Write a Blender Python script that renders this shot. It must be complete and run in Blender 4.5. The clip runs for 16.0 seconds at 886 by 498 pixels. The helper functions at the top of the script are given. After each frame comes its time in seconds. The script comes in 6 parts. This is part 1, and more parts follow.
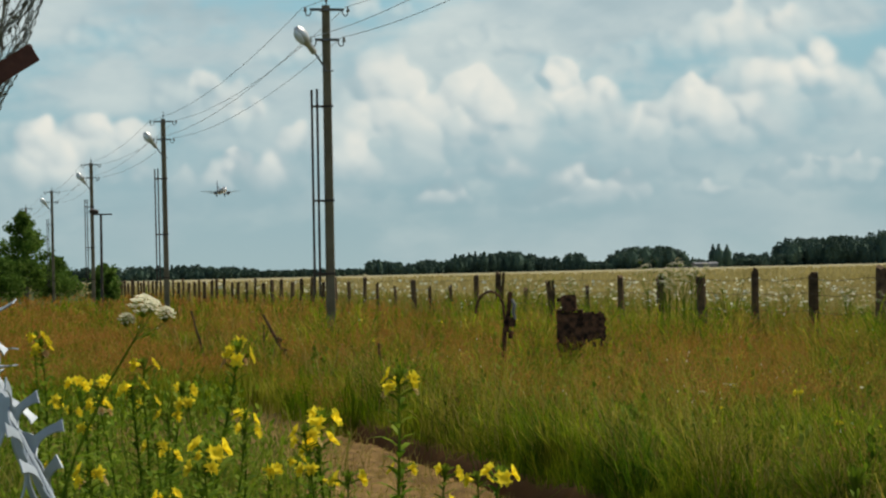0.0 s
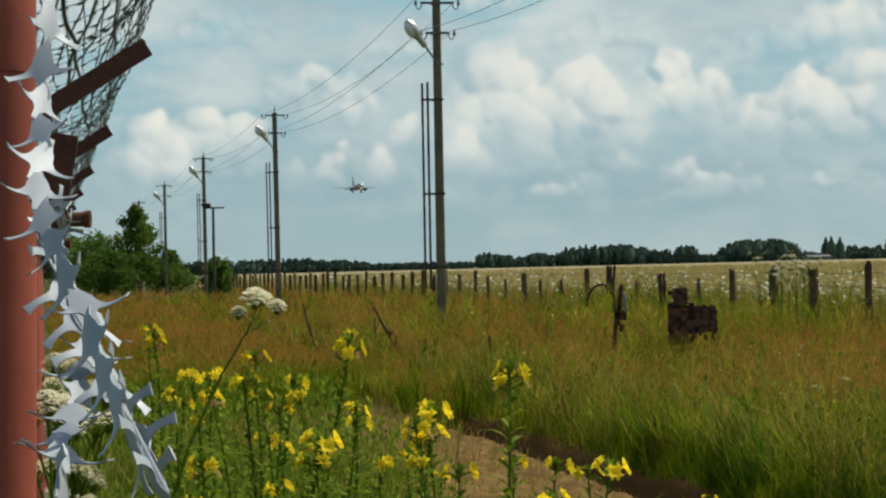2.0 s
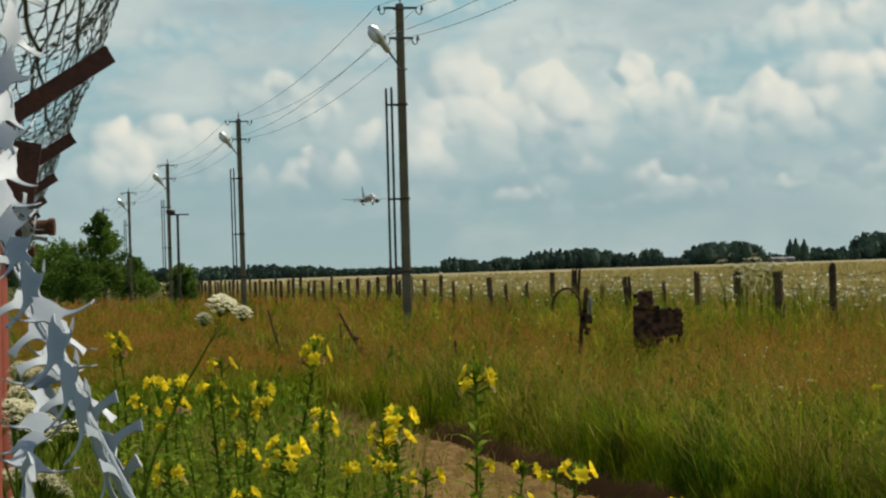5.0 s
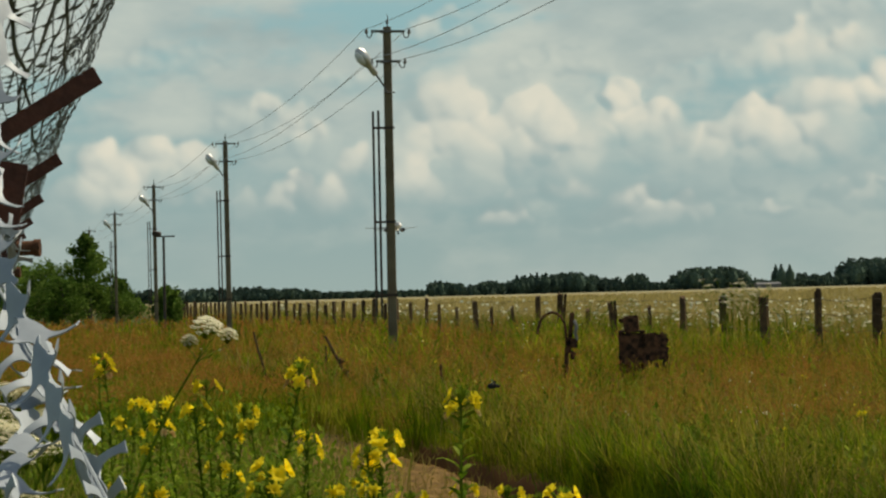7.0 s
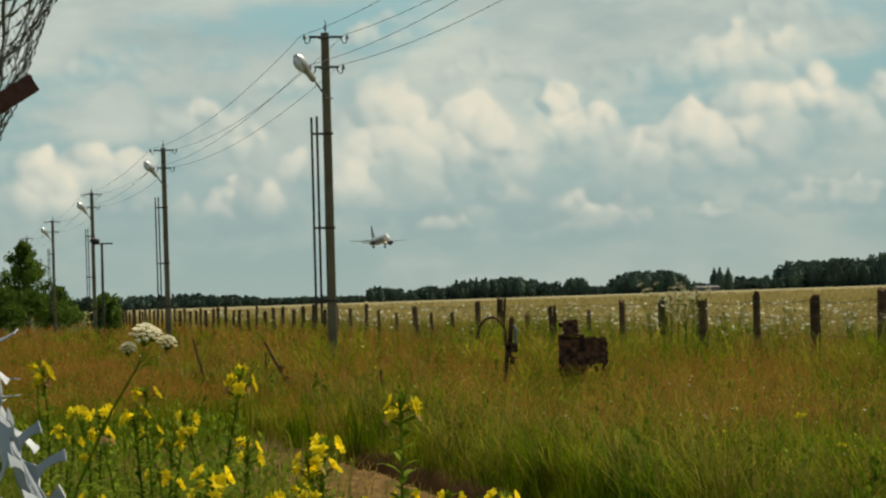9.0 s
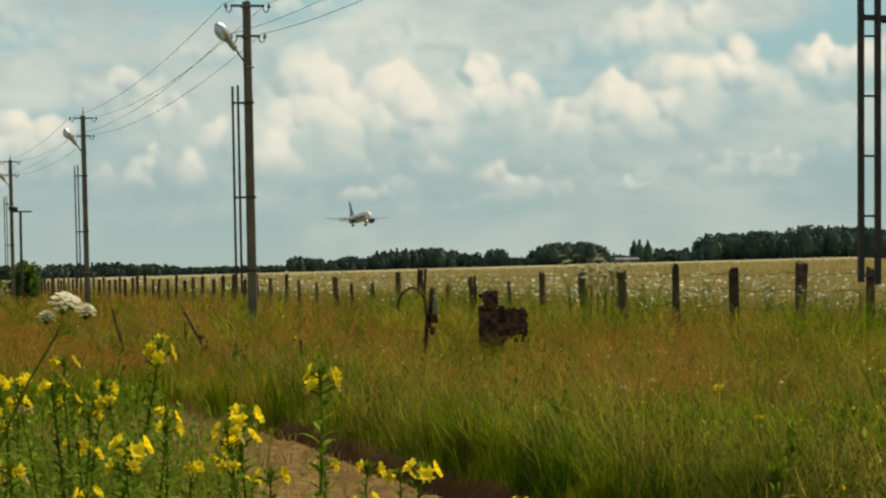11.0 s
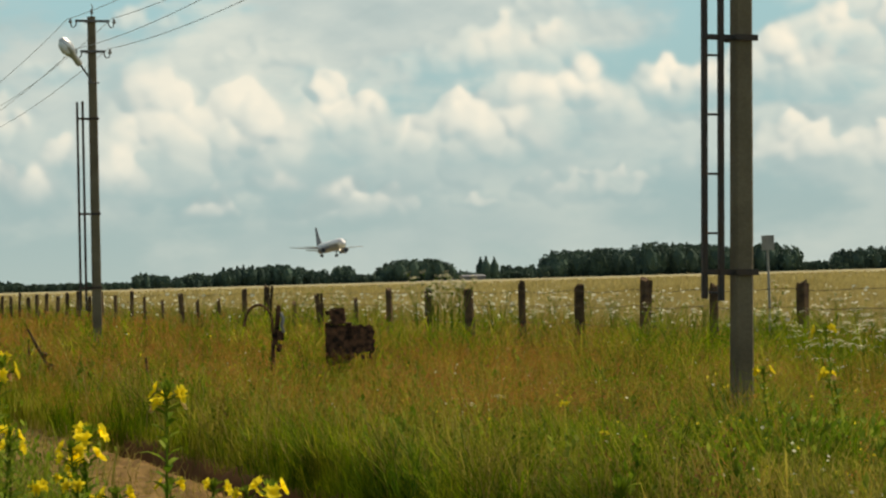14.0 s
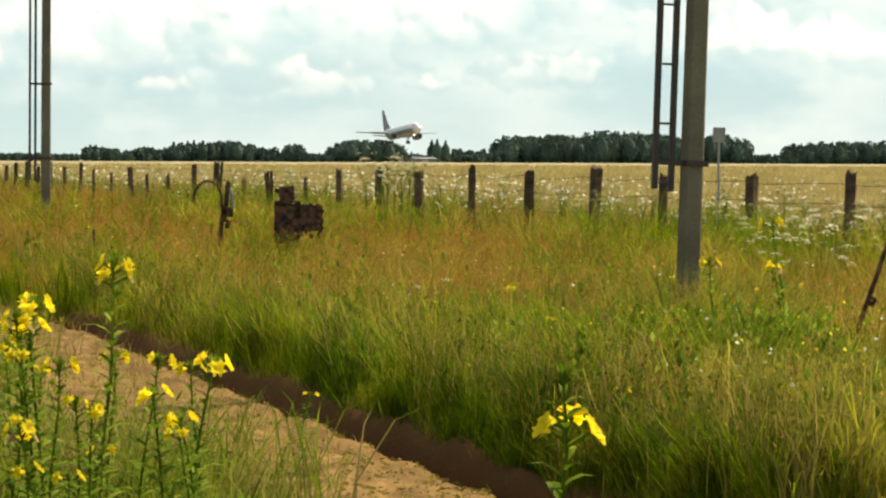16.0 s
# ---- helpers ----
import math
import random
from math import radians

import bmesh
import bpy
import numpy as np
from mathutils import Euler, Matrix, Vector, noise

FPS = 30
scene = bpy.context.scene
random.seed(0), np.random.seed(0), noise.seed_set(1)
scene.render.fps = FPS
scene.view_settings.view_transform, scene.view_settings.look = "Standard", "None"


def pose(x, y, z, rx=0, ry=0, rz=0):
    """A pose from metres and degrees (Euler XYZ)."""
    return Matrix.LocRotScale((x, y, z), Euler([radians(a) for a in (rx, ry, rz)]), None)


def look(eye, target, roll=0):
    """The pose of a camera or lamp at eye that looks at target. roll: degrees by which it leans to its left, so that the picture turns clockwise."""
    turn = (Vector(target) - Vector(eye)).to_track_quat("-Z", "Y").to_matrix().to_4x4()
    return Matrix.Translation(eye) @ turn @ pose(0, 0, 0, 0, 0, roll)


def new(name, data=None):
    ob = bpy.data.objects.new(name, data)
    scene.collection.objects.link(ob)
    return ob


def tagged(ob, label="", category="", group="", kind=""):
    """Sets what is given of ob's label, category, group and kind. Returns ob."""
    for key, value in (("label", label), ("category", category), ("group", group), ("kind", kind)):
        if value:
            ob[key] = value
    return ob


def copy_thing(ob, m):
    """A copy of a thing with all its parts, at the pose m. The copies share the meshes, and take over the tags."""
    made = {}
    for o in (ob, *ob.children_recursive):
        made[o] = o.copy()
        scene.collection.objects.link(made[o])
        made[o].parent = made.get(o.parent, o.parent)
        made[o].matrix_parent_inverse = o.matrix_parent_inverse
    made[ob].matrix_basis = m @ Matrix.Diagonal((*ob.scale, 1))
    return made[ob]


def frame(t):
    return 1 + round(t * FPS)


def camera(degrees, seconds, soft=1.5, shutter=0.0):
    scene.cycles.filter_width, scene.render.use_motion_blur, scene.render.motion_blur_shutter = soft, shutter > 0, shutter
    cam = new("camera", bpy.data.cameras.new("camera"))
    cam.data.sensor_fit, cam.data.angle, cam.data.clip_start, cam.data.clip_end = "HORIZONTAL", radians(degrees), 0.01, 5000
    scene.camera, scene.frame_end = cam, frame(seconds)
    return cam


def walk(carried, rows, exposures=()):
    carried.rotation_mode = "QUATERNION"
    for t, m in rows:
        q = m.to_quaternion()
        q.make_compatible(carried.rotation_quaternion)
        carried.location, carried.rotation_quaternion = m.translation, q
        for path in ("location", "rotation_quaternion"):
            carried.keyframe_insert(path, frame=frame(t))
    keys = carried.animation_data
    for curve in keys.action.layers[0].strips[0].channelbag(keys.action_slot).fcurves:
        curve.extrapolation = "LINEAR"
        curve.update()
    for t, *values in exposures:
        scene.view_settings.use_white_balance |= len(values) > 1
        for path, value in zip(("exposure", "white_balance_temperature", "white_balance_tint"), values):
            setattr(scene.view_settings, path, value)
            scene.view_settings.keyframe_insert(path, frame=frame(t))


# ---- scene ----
# Handheld camera that stands beside a razor-wired fence and pans to follow a landing airliner.
EYE = Vector((0.0, 0.0, 1.7))
# seconds, turn to the right, tilt up, roll (degrees)
TURNS = [
    (0, 2.886, 0.544, -1.380), (0.5, 1.288, 0.247, -1.483), (1, 1.639, 0.428, -1.747), (1.5, 0.590, 0.472, -1.671),
    (2, 0.148, 0.437, -1.411), (2.5, 0.624, 0.540, -1.554), (3, 0.669, 0.653, -1.872), (3.5, 1.035, 0.349, -1.910),
    (3.7, 0.825, -0.010, -1.771), (5.8, 1.244, 0.794, -1.833), (6, 1.283, 0.511, -1.800), (6.5, 0.849, 0.891, -2.056),
    (7, 1.376, 1.103, -1.520), (7.5, 1.409, 1.282, -1.673), (8, 1.970, 1.220, -1.543), (8.5, 1.988, 1.354, -1.669),
    (9, 2.879, 1.190, -1.914), (9.5, 3.516, 0.414, -2.111), (10, 4.315, 0.332, -1.947), (10.2, 4.497, 0.348, -1.773),
    (12.3, 6.088, 0.769, -2.194), (12.5, 6.716, 0.886, -2.299), (13, 7.377, 0.720, -1.963), (13.5, 7.936, 0.534, -1.514),
    (14, 8.617, 0.718, -1.598), (14.5, 9.622, 0.738, -1.310), (15, 9.800, 0.652, -1.622), (15.5, 11.002, 0.136, -0.965),
    (16, 9.823, -2.205, 0.235),
]


def aim(yaw, tilt, roll):
    a, b = radians(yaw), radians(tilt)
    way = Vector((math.sin(a) * math.cos(b), math.cos(a) * math.cos(b), math.sin(b)))
    return look(EYE, EYE + way, roll)


cam = camera(21.66, 16.0, soft=2.3)
walk(cam, [(t, aim(a, b, c)) for t, a, b, c in TURNS], [(0, -0.06, 6700, 8), (3.7, -0.06, 6700, 8), (7, -0.25, 7500, 6), (8.6, -0.27, 7600, 6), (9.5, -0.02, 7700, 7), (13, 0.03, 7700, 9), (15, 0.16, 7700, 10), (15.4, 0.28, 7700, 10), (16, 0.80, 7800, 13)])

# ---- light ----
SUN_TURN, SUN_UP = 58.0, 54.0
world = bpy.data.worlds.new("sky")
scene.world = world
world.use_nodes = True
wn = world.node_tree
sky = wn.nodes.new("ShaderNodeTexSky")
sky.sky_type, sky.sun_disc = "NISHITA", False
sky.sun_elevation, sky.sun_rotation = radians(SUN_UP), radians(SUN_TURN)
sky.air_density, sky.dust_density = 1.2, 2.0
wn.nodes["Background"].inputs[1].default_value = 0.1
wn.links.new(sky.outputs[0], wn.nodes["Background"].inputs[0])
lamp = bpy.data.lights.new("sun", "SUN")
lamp.energy, lamp.angle, lamp.color = 4.5, radians(1.2), (1.0, 0.93, 0.82)
sun = new("sun", lamp)
sa, sb = radians(SUN_TURN), radians(SUN_UP)
sun.matrix_world = look((0, 0, 60), Vector((0, 0, 60)) - Vector((math.sin(sa) * math.cos(sb), math.cos(sa) * math.cos(sb), math.sin(sb))))

# ---- materials ----
def material(name, color, rough=0.8, metal=0.0, spread=0.25, size=6.0, fine=60.0, bump=0.2, tint=None, island=0.0, translucent=0.0, piece=0.0):
    """A surface with two scales of variation and a fine relief; tint: the colour that stains turn it to."""
    m = bpy.data.materials.new(name)
    m.use_nodes = True
    t = m.node_tree
    n, link = t.nodes, t.links.new
    b = n["Principled BSDF"]
    b.inputs["Roughness"].default_value, b.inputs["Metallic"].default_value = rough, metal
    b.inputs["Specular IOR Level"].default_value = 0.08 if rough > 0.8 else 0.4
    at = n.new("ShaderNodeTexCoord")
    big, small = n.new("ShaderNodeTexNoise"), n.new("ShaderNodeTexNoise")
    big.inputs["Scale"].default_value, small.inputs["Scale"].default_value = size, fine
    big.inputs["Detail"].default_value, small.inputs["Detail"].default_value = 5, 3
    link(at.outputs["Object"], big.inputs["Vector"])
    link(at.outputs["Object"], small.inputs["Vector"])
    ramp = n.new("ShaderNodeValToRGB")
    ramp.color_ramp.elements[0].position, ramp.color_ramp.elements[1].position = 0.35, 0.66
    c = Vector(color)
    other = Vector(tint) if tint else c * (1 - spread)
    ramp.color_ramp.elements[0].color = (*other, 1)
    ramp.color_ramp.elements[1].color = (*c, 1)
    link(big.outputs["Fac"], ramp.inputs["Fac"])
    grain = n.new("ShaderNodeMapRange")
    grain.inputs["To Min"].default_value, grain.inputs["To Max"].default_value = 1 - spread, 1 + spread
    link(small.outputs["Fac"], grain.inputs["Value"])
    last = grain.outputs["Result"]
    for amount, node, out in ((island, "ShaderNodeNewGeometry", "Random Per Island"), (piece, "ShaderNodeObjectInfo", "Random")):
        if amount:
            src, r2, mul = n.new(node), n.new("ShaderNodeMapRange"), n.new("ShaderNodeMath")
            mul.operation = "MULTIPLY"
            r2.inputs["To Min"].default_value, r2.inputs["To Max"].default_value = 1 - amount, 1 + amount
            link(src.outputs[out], r2.inputs["Value"])
            link(r2.outputs["Result"], mul.inputs[0])
            link(last, mul.inputs[1])
            last = mul.outputs[0]
    mix = n.new("ShaderNodeVectorMath")
    mix.operation = "SCALE"
    link(ramp.outputs["Color"], mix.inputs[0])
    link(last, mix.inputs["Scale"])
    link(mix.outputs[0], b.inputs["Base Color"])
    if bump:
        bp = n.new("ShaderNodeBump")
        bp.inputs["Strength"].default_value, bp.inputs["Distance"].default_value = bump, 0.01
        link(small.outputs["Fac"], bp.inputs["Height"])
        link(bp.outputs[0], b.inputs["Normal"])
    if translucent:
        tr, add = n.new("ShaderNodeBsdfTranslucent"), n.new("ShaderNodeMixShader")
        add.inputs[0].default_value = translucent
        link(mix.outputs[0], tr.inputs["Color"])
        link(b.outputs[0], add.inputs[1])
        link(tr.outputs[0], add.inputs[2])
        link(add.outputs[0], n["Material Output"].inputs["Surface"])
    return m


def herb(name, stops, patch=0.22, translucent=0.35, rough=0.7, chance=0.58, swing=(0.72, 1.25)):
    """Leaves and blades: each takes its colour from the stops by chance and by the patch of meadow that it grows in."""
    m = bpy.data.materials.new(name)
    m.use_nodes = True
    t = m.node_tree
    n, link = t.nodes, t.links.new
    b = n["Principled BSDF"]
    b.inputs["Roughness"].default_value = rough
    b.inputs["Specular IOR Level"].default_value = 0.06
    geo, at, noi = n.new("ShaderNodeNewGeometry"), n.new("ShaderNodeTexCoord"), n.new("ShaderNodeTexNoise")
    noi.inputs["Scale"].default_value, noi.inputs["Detail"].default_value = patch, 4
    link(at.outputs["Object"], noi.inputs["Vector"])
    stretch = n.new("ShaderNodeMapRange")
    stretch.inputs["From Min"].default_value, stretch.inputs["From Max"].default_value = 0.38, 0.62
    link(noi.outputs["Fac"], stretch.inputs["Value"])
    mean = n.new("ShaderNodeMix")
    mean.inputs["Factor"].default_value = chance
    link(stretch.outputs["Result"], mean.inputs["A"])
    link(geo.outputs["Random Per Island"], mean.inputs["B"])
    ramp = n.new("ShaderNodeValToRGB")
    els = ramp.color_ramp.elements
    while len(els) < len(stops):
        els.new(0.5)
    for i, c in enumerate(stops):
        els[i].position, els[i].color = 0.1 + 0.8 * i / (len(stops) - 1), (*c, 1)
    link(mean.outputs["Result"], ramp.inputs["Fac"])
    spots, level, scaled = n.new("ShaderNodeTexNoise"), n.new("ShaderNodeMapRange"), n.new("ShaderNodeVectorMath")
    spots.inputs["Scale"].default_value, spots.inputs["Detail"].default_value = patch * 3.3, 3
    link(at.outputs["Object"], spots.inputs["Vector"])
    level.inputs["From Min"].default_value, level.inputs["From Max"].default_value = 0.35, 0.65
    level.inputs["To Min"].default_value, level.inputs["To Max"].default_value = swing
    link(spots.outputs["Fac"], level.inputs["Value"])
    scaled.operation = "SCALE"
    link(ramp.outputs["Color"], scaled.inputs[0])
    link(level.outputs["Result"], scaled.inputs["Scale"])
    link(scaled.outputs[0], b.inputs["Base Color"])
    tr, mx = n.new("ShaderNodeBsdfTranslucent"), n.new("ShaderNodeMixShader")
    mx.inputs[0].default_value = translucent
    link(scaled.outputs[0], tr.inputs["Color"])
    link(b.outputs[0], mx.inputs[1])
    link(tr.outputs[0], mx.inputs[2])
    link(mx.outputs[0], n["Material Output"].inputs["Surface"])
    return m


M_CONCRETE = material("weathered_concrete", (0.21, 0.172, 0.112), 0.9, 0, 0.25, 1.5, 40, 0.5, tint=(0.13, 0.105, 0.068))
M_RACK = material("dark_painted_steel", (0.045, 0.04, 0.037), 0.6, 0.3, 0.3, 5, 50, 0.3, tint=(0.07, 0.045, 0.03))
M_IRON = material("galvanised_iron", (0.16, 0.155, 0.15), 0.55, 0.7, 0.3, 8, 60, 0.2)
M_CERAMIC = material("insulator_glaze", (0.22, 0.2, 0.18), 0.25, 0, 0.15, 9, 60, 0.0)
M_LAMPSHELL = material("lamp_aluminium", (0.62, 0.62, 0.60), 0.35, 0.6, 0.15, 9, 60, 0.1)
M_LAMPGLASS = material("lamp_diffuser", (0.75, 0.76, 0.74), 0.12, 0.0, 0.08, 9, 60, 0.0)
M_WIRE = material("aluminium_wire", (0.42, 0.42, 0.42), 0.6, 0.4, 0.2, 4, 30, 0.0)
M_OLDWIRE = material("rusty_fence_wire", (0.10, 0.075, 0.055), 0.85, 0.1, 0.3, 4, 30, 0.0)
M_WOOD = material("weathered_wood", (0.14, 0.088, 0.046), 0.95, 0, 0.45, 5, 60, 0.9, tint=(0.045, 0.031, 0.022), piece=0.25)
M_RUST = material("red_oxide_paint", (0.31, 0.066, 0.032), 0.6, 0.0, 0.14, 6, 60, 0.06, tint=(0.20, 0.038, 0.02))
M_BRACKET = material("rusty_angle_iron", (0.15, 0.050, 0.032), 0.7, 0.0, 0.3, 9, 60, 0.3, tint=(0.075, 0.030, 0.022))
M_RUSTDARK = material("rusted_steel", (0.17, 0.080, 0.045), 0.9, 0.0, 0.5, 13, 60, 0.8, tint=(0.028, 0.018, 0.014))
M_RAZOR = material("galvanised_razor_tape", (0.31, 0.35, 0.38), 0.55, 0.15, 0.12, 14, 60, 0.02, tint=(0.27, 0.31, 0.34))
# same tape for the coil, its backlit darkness put into the colour
M_COIL_BACKLIT = material("backlit_razor_tape", (0.090, 0.108, 0.104), 0.6, 0.3, 0.35, 12, 90, 0.2, tint=(0.085, 0.10, 0.095))
M_SIGN = material("grey_sign_paint", (0.34, 0.32, 0.27), 0.7, 0, 0.2, 6, 40, 0.2)
M_PLANE = material("white_aircraft_paint", (0.62, 0.62, 0.63), 0.35, 0, 0.04, 0.3, 4, 0.0)
# dark grey that stands in for shade under the white fuselage
M_BELLY_SHADE = material("belly_shade_grey", (0.15, 0.155, 0.17), 0.45, 0, 0.06, 0.3, 4, 0.0)
M_WING = material("grey_wing_paint", (0.13, 0.14, 0.155), 0.45, 0.1, 0.1, 0.4, 5, 0.0)
M_FIN = material("dark_blue_tail_paint", (0.10, 0.11, 0.15), 0.35, 0, 0.1, 0.4, 5, 0.0)
M_ENGINE = material("engine_cowl_paint", (0.09, 0.095, 0.11), 0.35, 0.1, 0.1, 0.6, 6, 0.0)
M_DARK = material("dark_glass", (0.02, 0.022, 0.026), 0.15, 0, 0.1, 1, 8, 0.0)
M_TYRE = material("rubber", (0.03, 0.03, 0.03), 0.9, 0, 0.2, 3, 20, 0.1)
M_ROOF = material("pale_roofing", (0.13, 0.135, 0.14), 0.7, 0, 0.1, 0.2, 2, 0.0)
M_BARK = material("bark", (0.12, 0.10, 0.08), 0.95, 0, 0.4, 4, 20, 0.8)
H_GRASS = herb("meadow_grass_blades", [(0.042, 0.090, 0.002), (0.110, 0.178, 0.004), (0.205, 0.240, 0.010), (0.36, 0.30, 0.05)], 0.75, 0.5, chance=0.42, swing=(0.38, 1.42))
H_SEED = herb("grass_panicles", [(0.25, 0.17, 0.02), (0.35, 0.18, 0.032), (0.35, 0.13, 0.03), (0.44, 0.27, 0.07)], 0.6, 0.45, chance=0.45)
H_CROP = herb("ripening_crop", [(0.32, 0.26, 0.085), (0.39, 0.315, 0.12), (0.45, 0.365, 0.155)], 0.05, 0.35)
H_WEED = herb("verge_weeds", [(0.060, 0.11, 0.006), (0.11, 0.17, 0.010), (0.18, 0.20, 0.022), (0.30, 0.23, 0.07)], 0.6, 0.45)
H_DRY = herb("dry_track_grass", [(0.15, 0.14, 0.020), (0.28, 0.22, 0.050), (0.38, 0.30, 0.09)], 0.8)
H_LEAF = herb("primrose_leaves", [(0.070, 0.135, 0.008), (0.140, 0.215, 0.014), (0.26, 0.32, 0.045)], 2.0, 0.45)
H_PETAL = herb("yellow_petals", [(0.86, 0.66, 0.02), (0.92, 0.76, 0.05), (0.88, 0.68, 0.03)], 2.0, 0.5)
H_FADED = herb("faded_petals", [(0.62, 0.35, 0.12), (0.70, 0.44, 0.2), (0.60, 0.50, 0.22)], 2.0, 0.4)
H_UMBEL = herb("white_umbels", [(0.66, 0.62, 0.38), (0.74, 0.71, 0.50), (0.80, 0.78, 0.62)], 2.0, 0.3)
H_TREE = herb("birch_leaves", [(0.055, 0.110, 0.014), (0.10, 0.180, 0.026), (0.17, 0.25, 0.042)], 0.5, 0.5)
# the haze of distance is mixed into these leaf colours as pale blue
H_HAZED_WOODS = herb("hazed_woods_foliage", [(0.045, 0.078, 0.062), (0.060, 0.098, 0.074), (0.080, 0.122, 0.085)], 0.02, 0.15)


def soil():
    """One ground: sandy track, dark furrow and meadow earth by the distance from the fence, crop colour far out."""
    m = material("earth", (0.225, 0.140, 0.048), 0.95, 0, 0.5, 3.4, 22, 1.0, tint=(0.105, 0.062, 0.020))
    n, link = m.node_tree.nodes, m.node_tree.links.new
    b = n["Principled BSDF"]
    old = b.inputs["Base Color"].links[0].from_socket
    for attr, color in (("grassy", (0.06, 0.065, 0.016)), ("crop", (0.27, 0.24, 0.13)), ("raw", (0.125, 0.056, 0.016))):
        a, mx, sc = n.new("ShaderNodeAttribute"), n.new("ShaderNodeMix"), n.new("ShaderNodeTexNoise")
        a.attribute_name = attr
        sc.inputs["Scale"].default_value, sc.inputs["Detail"].default_value = 0.35, 6
        mx.data_type = "RGBA"
        vary = n.new("ShaderNodeValToRGB")
        vary.color_ramp.elements[0].color = (*[c * 0.7 for c in color], 1)
        vary.color_ramp.elements[1].color = (*[c * 1.2 for c in color], 1)
        link(n["Texture Coordinate"].outputs["Object"], sc.inputs["Vector"])
        link(sc.outputs["Fac"], vary.inputs["Fac"])
        link(a.outputs["Fac"], mx.inputs["Factor"])
        link(old, mx.inputs["A"])
        link(vary.outputs["Color"], mx.inputs["B"])
        old = mx.outputs["Result"]
    link(old, b.inputs["Base Color"])
    return m


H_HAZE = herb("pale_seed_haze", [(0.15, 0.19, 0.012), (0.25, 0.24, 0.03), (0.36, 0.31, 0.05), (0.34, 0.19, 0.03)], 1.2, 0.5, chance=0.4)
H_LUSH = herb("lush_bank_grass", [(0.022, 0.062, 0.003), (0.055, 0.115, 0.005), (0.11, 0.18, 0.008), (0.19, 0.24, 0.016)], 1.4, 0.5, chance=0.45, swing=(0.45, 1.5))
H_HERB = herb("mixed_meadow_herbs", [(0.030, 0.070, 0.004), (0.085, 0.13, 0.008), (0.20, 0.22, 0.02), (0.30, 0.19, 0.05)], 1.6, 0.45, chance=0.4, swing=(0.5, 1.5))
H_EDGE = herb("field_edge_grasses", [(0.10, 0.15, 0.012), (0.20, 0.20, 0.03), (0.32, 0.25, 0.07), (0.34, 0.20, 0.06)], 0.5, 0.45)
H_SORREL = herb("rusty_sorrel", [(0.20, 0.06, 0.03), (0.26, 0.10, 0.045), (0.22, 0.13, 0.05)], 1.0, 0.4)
M_EARTH = soil()


# ---- building tools ----
def part(name, bm, mat, parent=None, label="", smooth=True):
    me = bpy.data.meshes.new(name)
    bm.normal_update()
    bm.to_mesh(me)
    bm.free()
    me.materials.append(mat)
    if smooth:
        me.polygons.foreach_set("use_smooth", [True] * len(me.polygons))
        me.set_sharp_from_angle(angle=radians(38))
    ob = new(name, me)
    ob.parent = parent
    if label:
        ob["label"] = label
    return ob


def thing(name, m, label, category, group="", kind=""):
    ob = new(name)
    ob.empty_display_size = 0.2
    ob.matrix_basis = m
    return tagged(ob, label, category, group, kind)


def tube(bm, a, b, r, r2=None, n=10, caps=True):
    """A round bar from a to b."""
    a, b = Vector(a), Vector(b)
    d = b - a
    m = Matrix.Translation((a + b) / 2) @ d.to_track_quat("Z", "Y").to_matrix().to_4x4()
    return bmesh.ops.create_cone(bm, cap_ends=caps, segments=n, radius1=r, radius2=r if r2 is None else r2, depth=d.length, matrix=m)


def sweep(bm, pts, r, n=8, close=False):
    """A bent round bar through the points; r: a radius, or one for each point."""
    pts = [Vector(p) for p in pts]
    rs = r if isinstance(r, (list, tuple)) else [r] * len(pts)
    rings = []
    for i, p in enumerate(pts):
        d = (pts[min(i + 1, len(pts) - 1)] - pts[max(i - 1, 0)]).normalized()
        side = d.orthogonal().normalized() if not rings else (last - d * last.dot(d)).normalized()
        last = side
        up = d.cross(side)
        rings.append([bm.verts.new(p + rs[i] * (math.cos(k * math.tau / n) * side + math.sin(k * math.tau / n) * up)) for k in range(n)])
    for a, b in zip(rings, rings[1:]):
        for k in range(n):
            bm.faces.new((a[k], a[(k + 1) % n], b[(k + 1) % n], b[k]))
    bm.faces.new(rings[0][::-1])
    bm.faces.new(rings[-1])


def box(bm, size, at=(0, 0, 0), turn=None, bevel=0.0):
    m = Matrix.Translation(at) @ (turn.to_4x4() if turn else Matrix()) @ Matrix.Diagonal((*size, 1))
    made = bmesh.ops.create_cube(bm, size=1, matrix=m)
    if bevel:
        edges = list({e for v in made["verts"] for e in v.link_edges})
        bmesh.ops.bevel(bm, geom=edges, offset=bevel, segments=2, affect="EDGES")
    return made


def rough(bm, amount, scale, seed=0.0):
    for v in bm.verts:
        v.co += noise.noise_vector(v.co * scale + Vector((seed, seed, seed))) * amount


def sheet(name, co, faces_flat, sizes, mat):
    """A mesh from numpy arrays: points, corners of all faces in turn, corners of each face."""
    me = bpy.data.meshes.new(name)
    me.vertices.add(len(co))
    me.vertices.foreach_set("co", np.ascontiguousarray(co, np.float32).ravel())
    me.loops.add(len(faces_flat))
    me.loops.foreach_set("vertex_index", np.ascontiguousarray(faces_flat, np.int32))
    me.polygons.add(len(sizes))
    me.polygons.foreach_set("loop_start", np.concatenate([[0], np.cumsum(sizes)[:-1]]).astype(np.int32))
    me.update(calc_edges=True)
    me.materials.append(mat)
    return new(name, me)


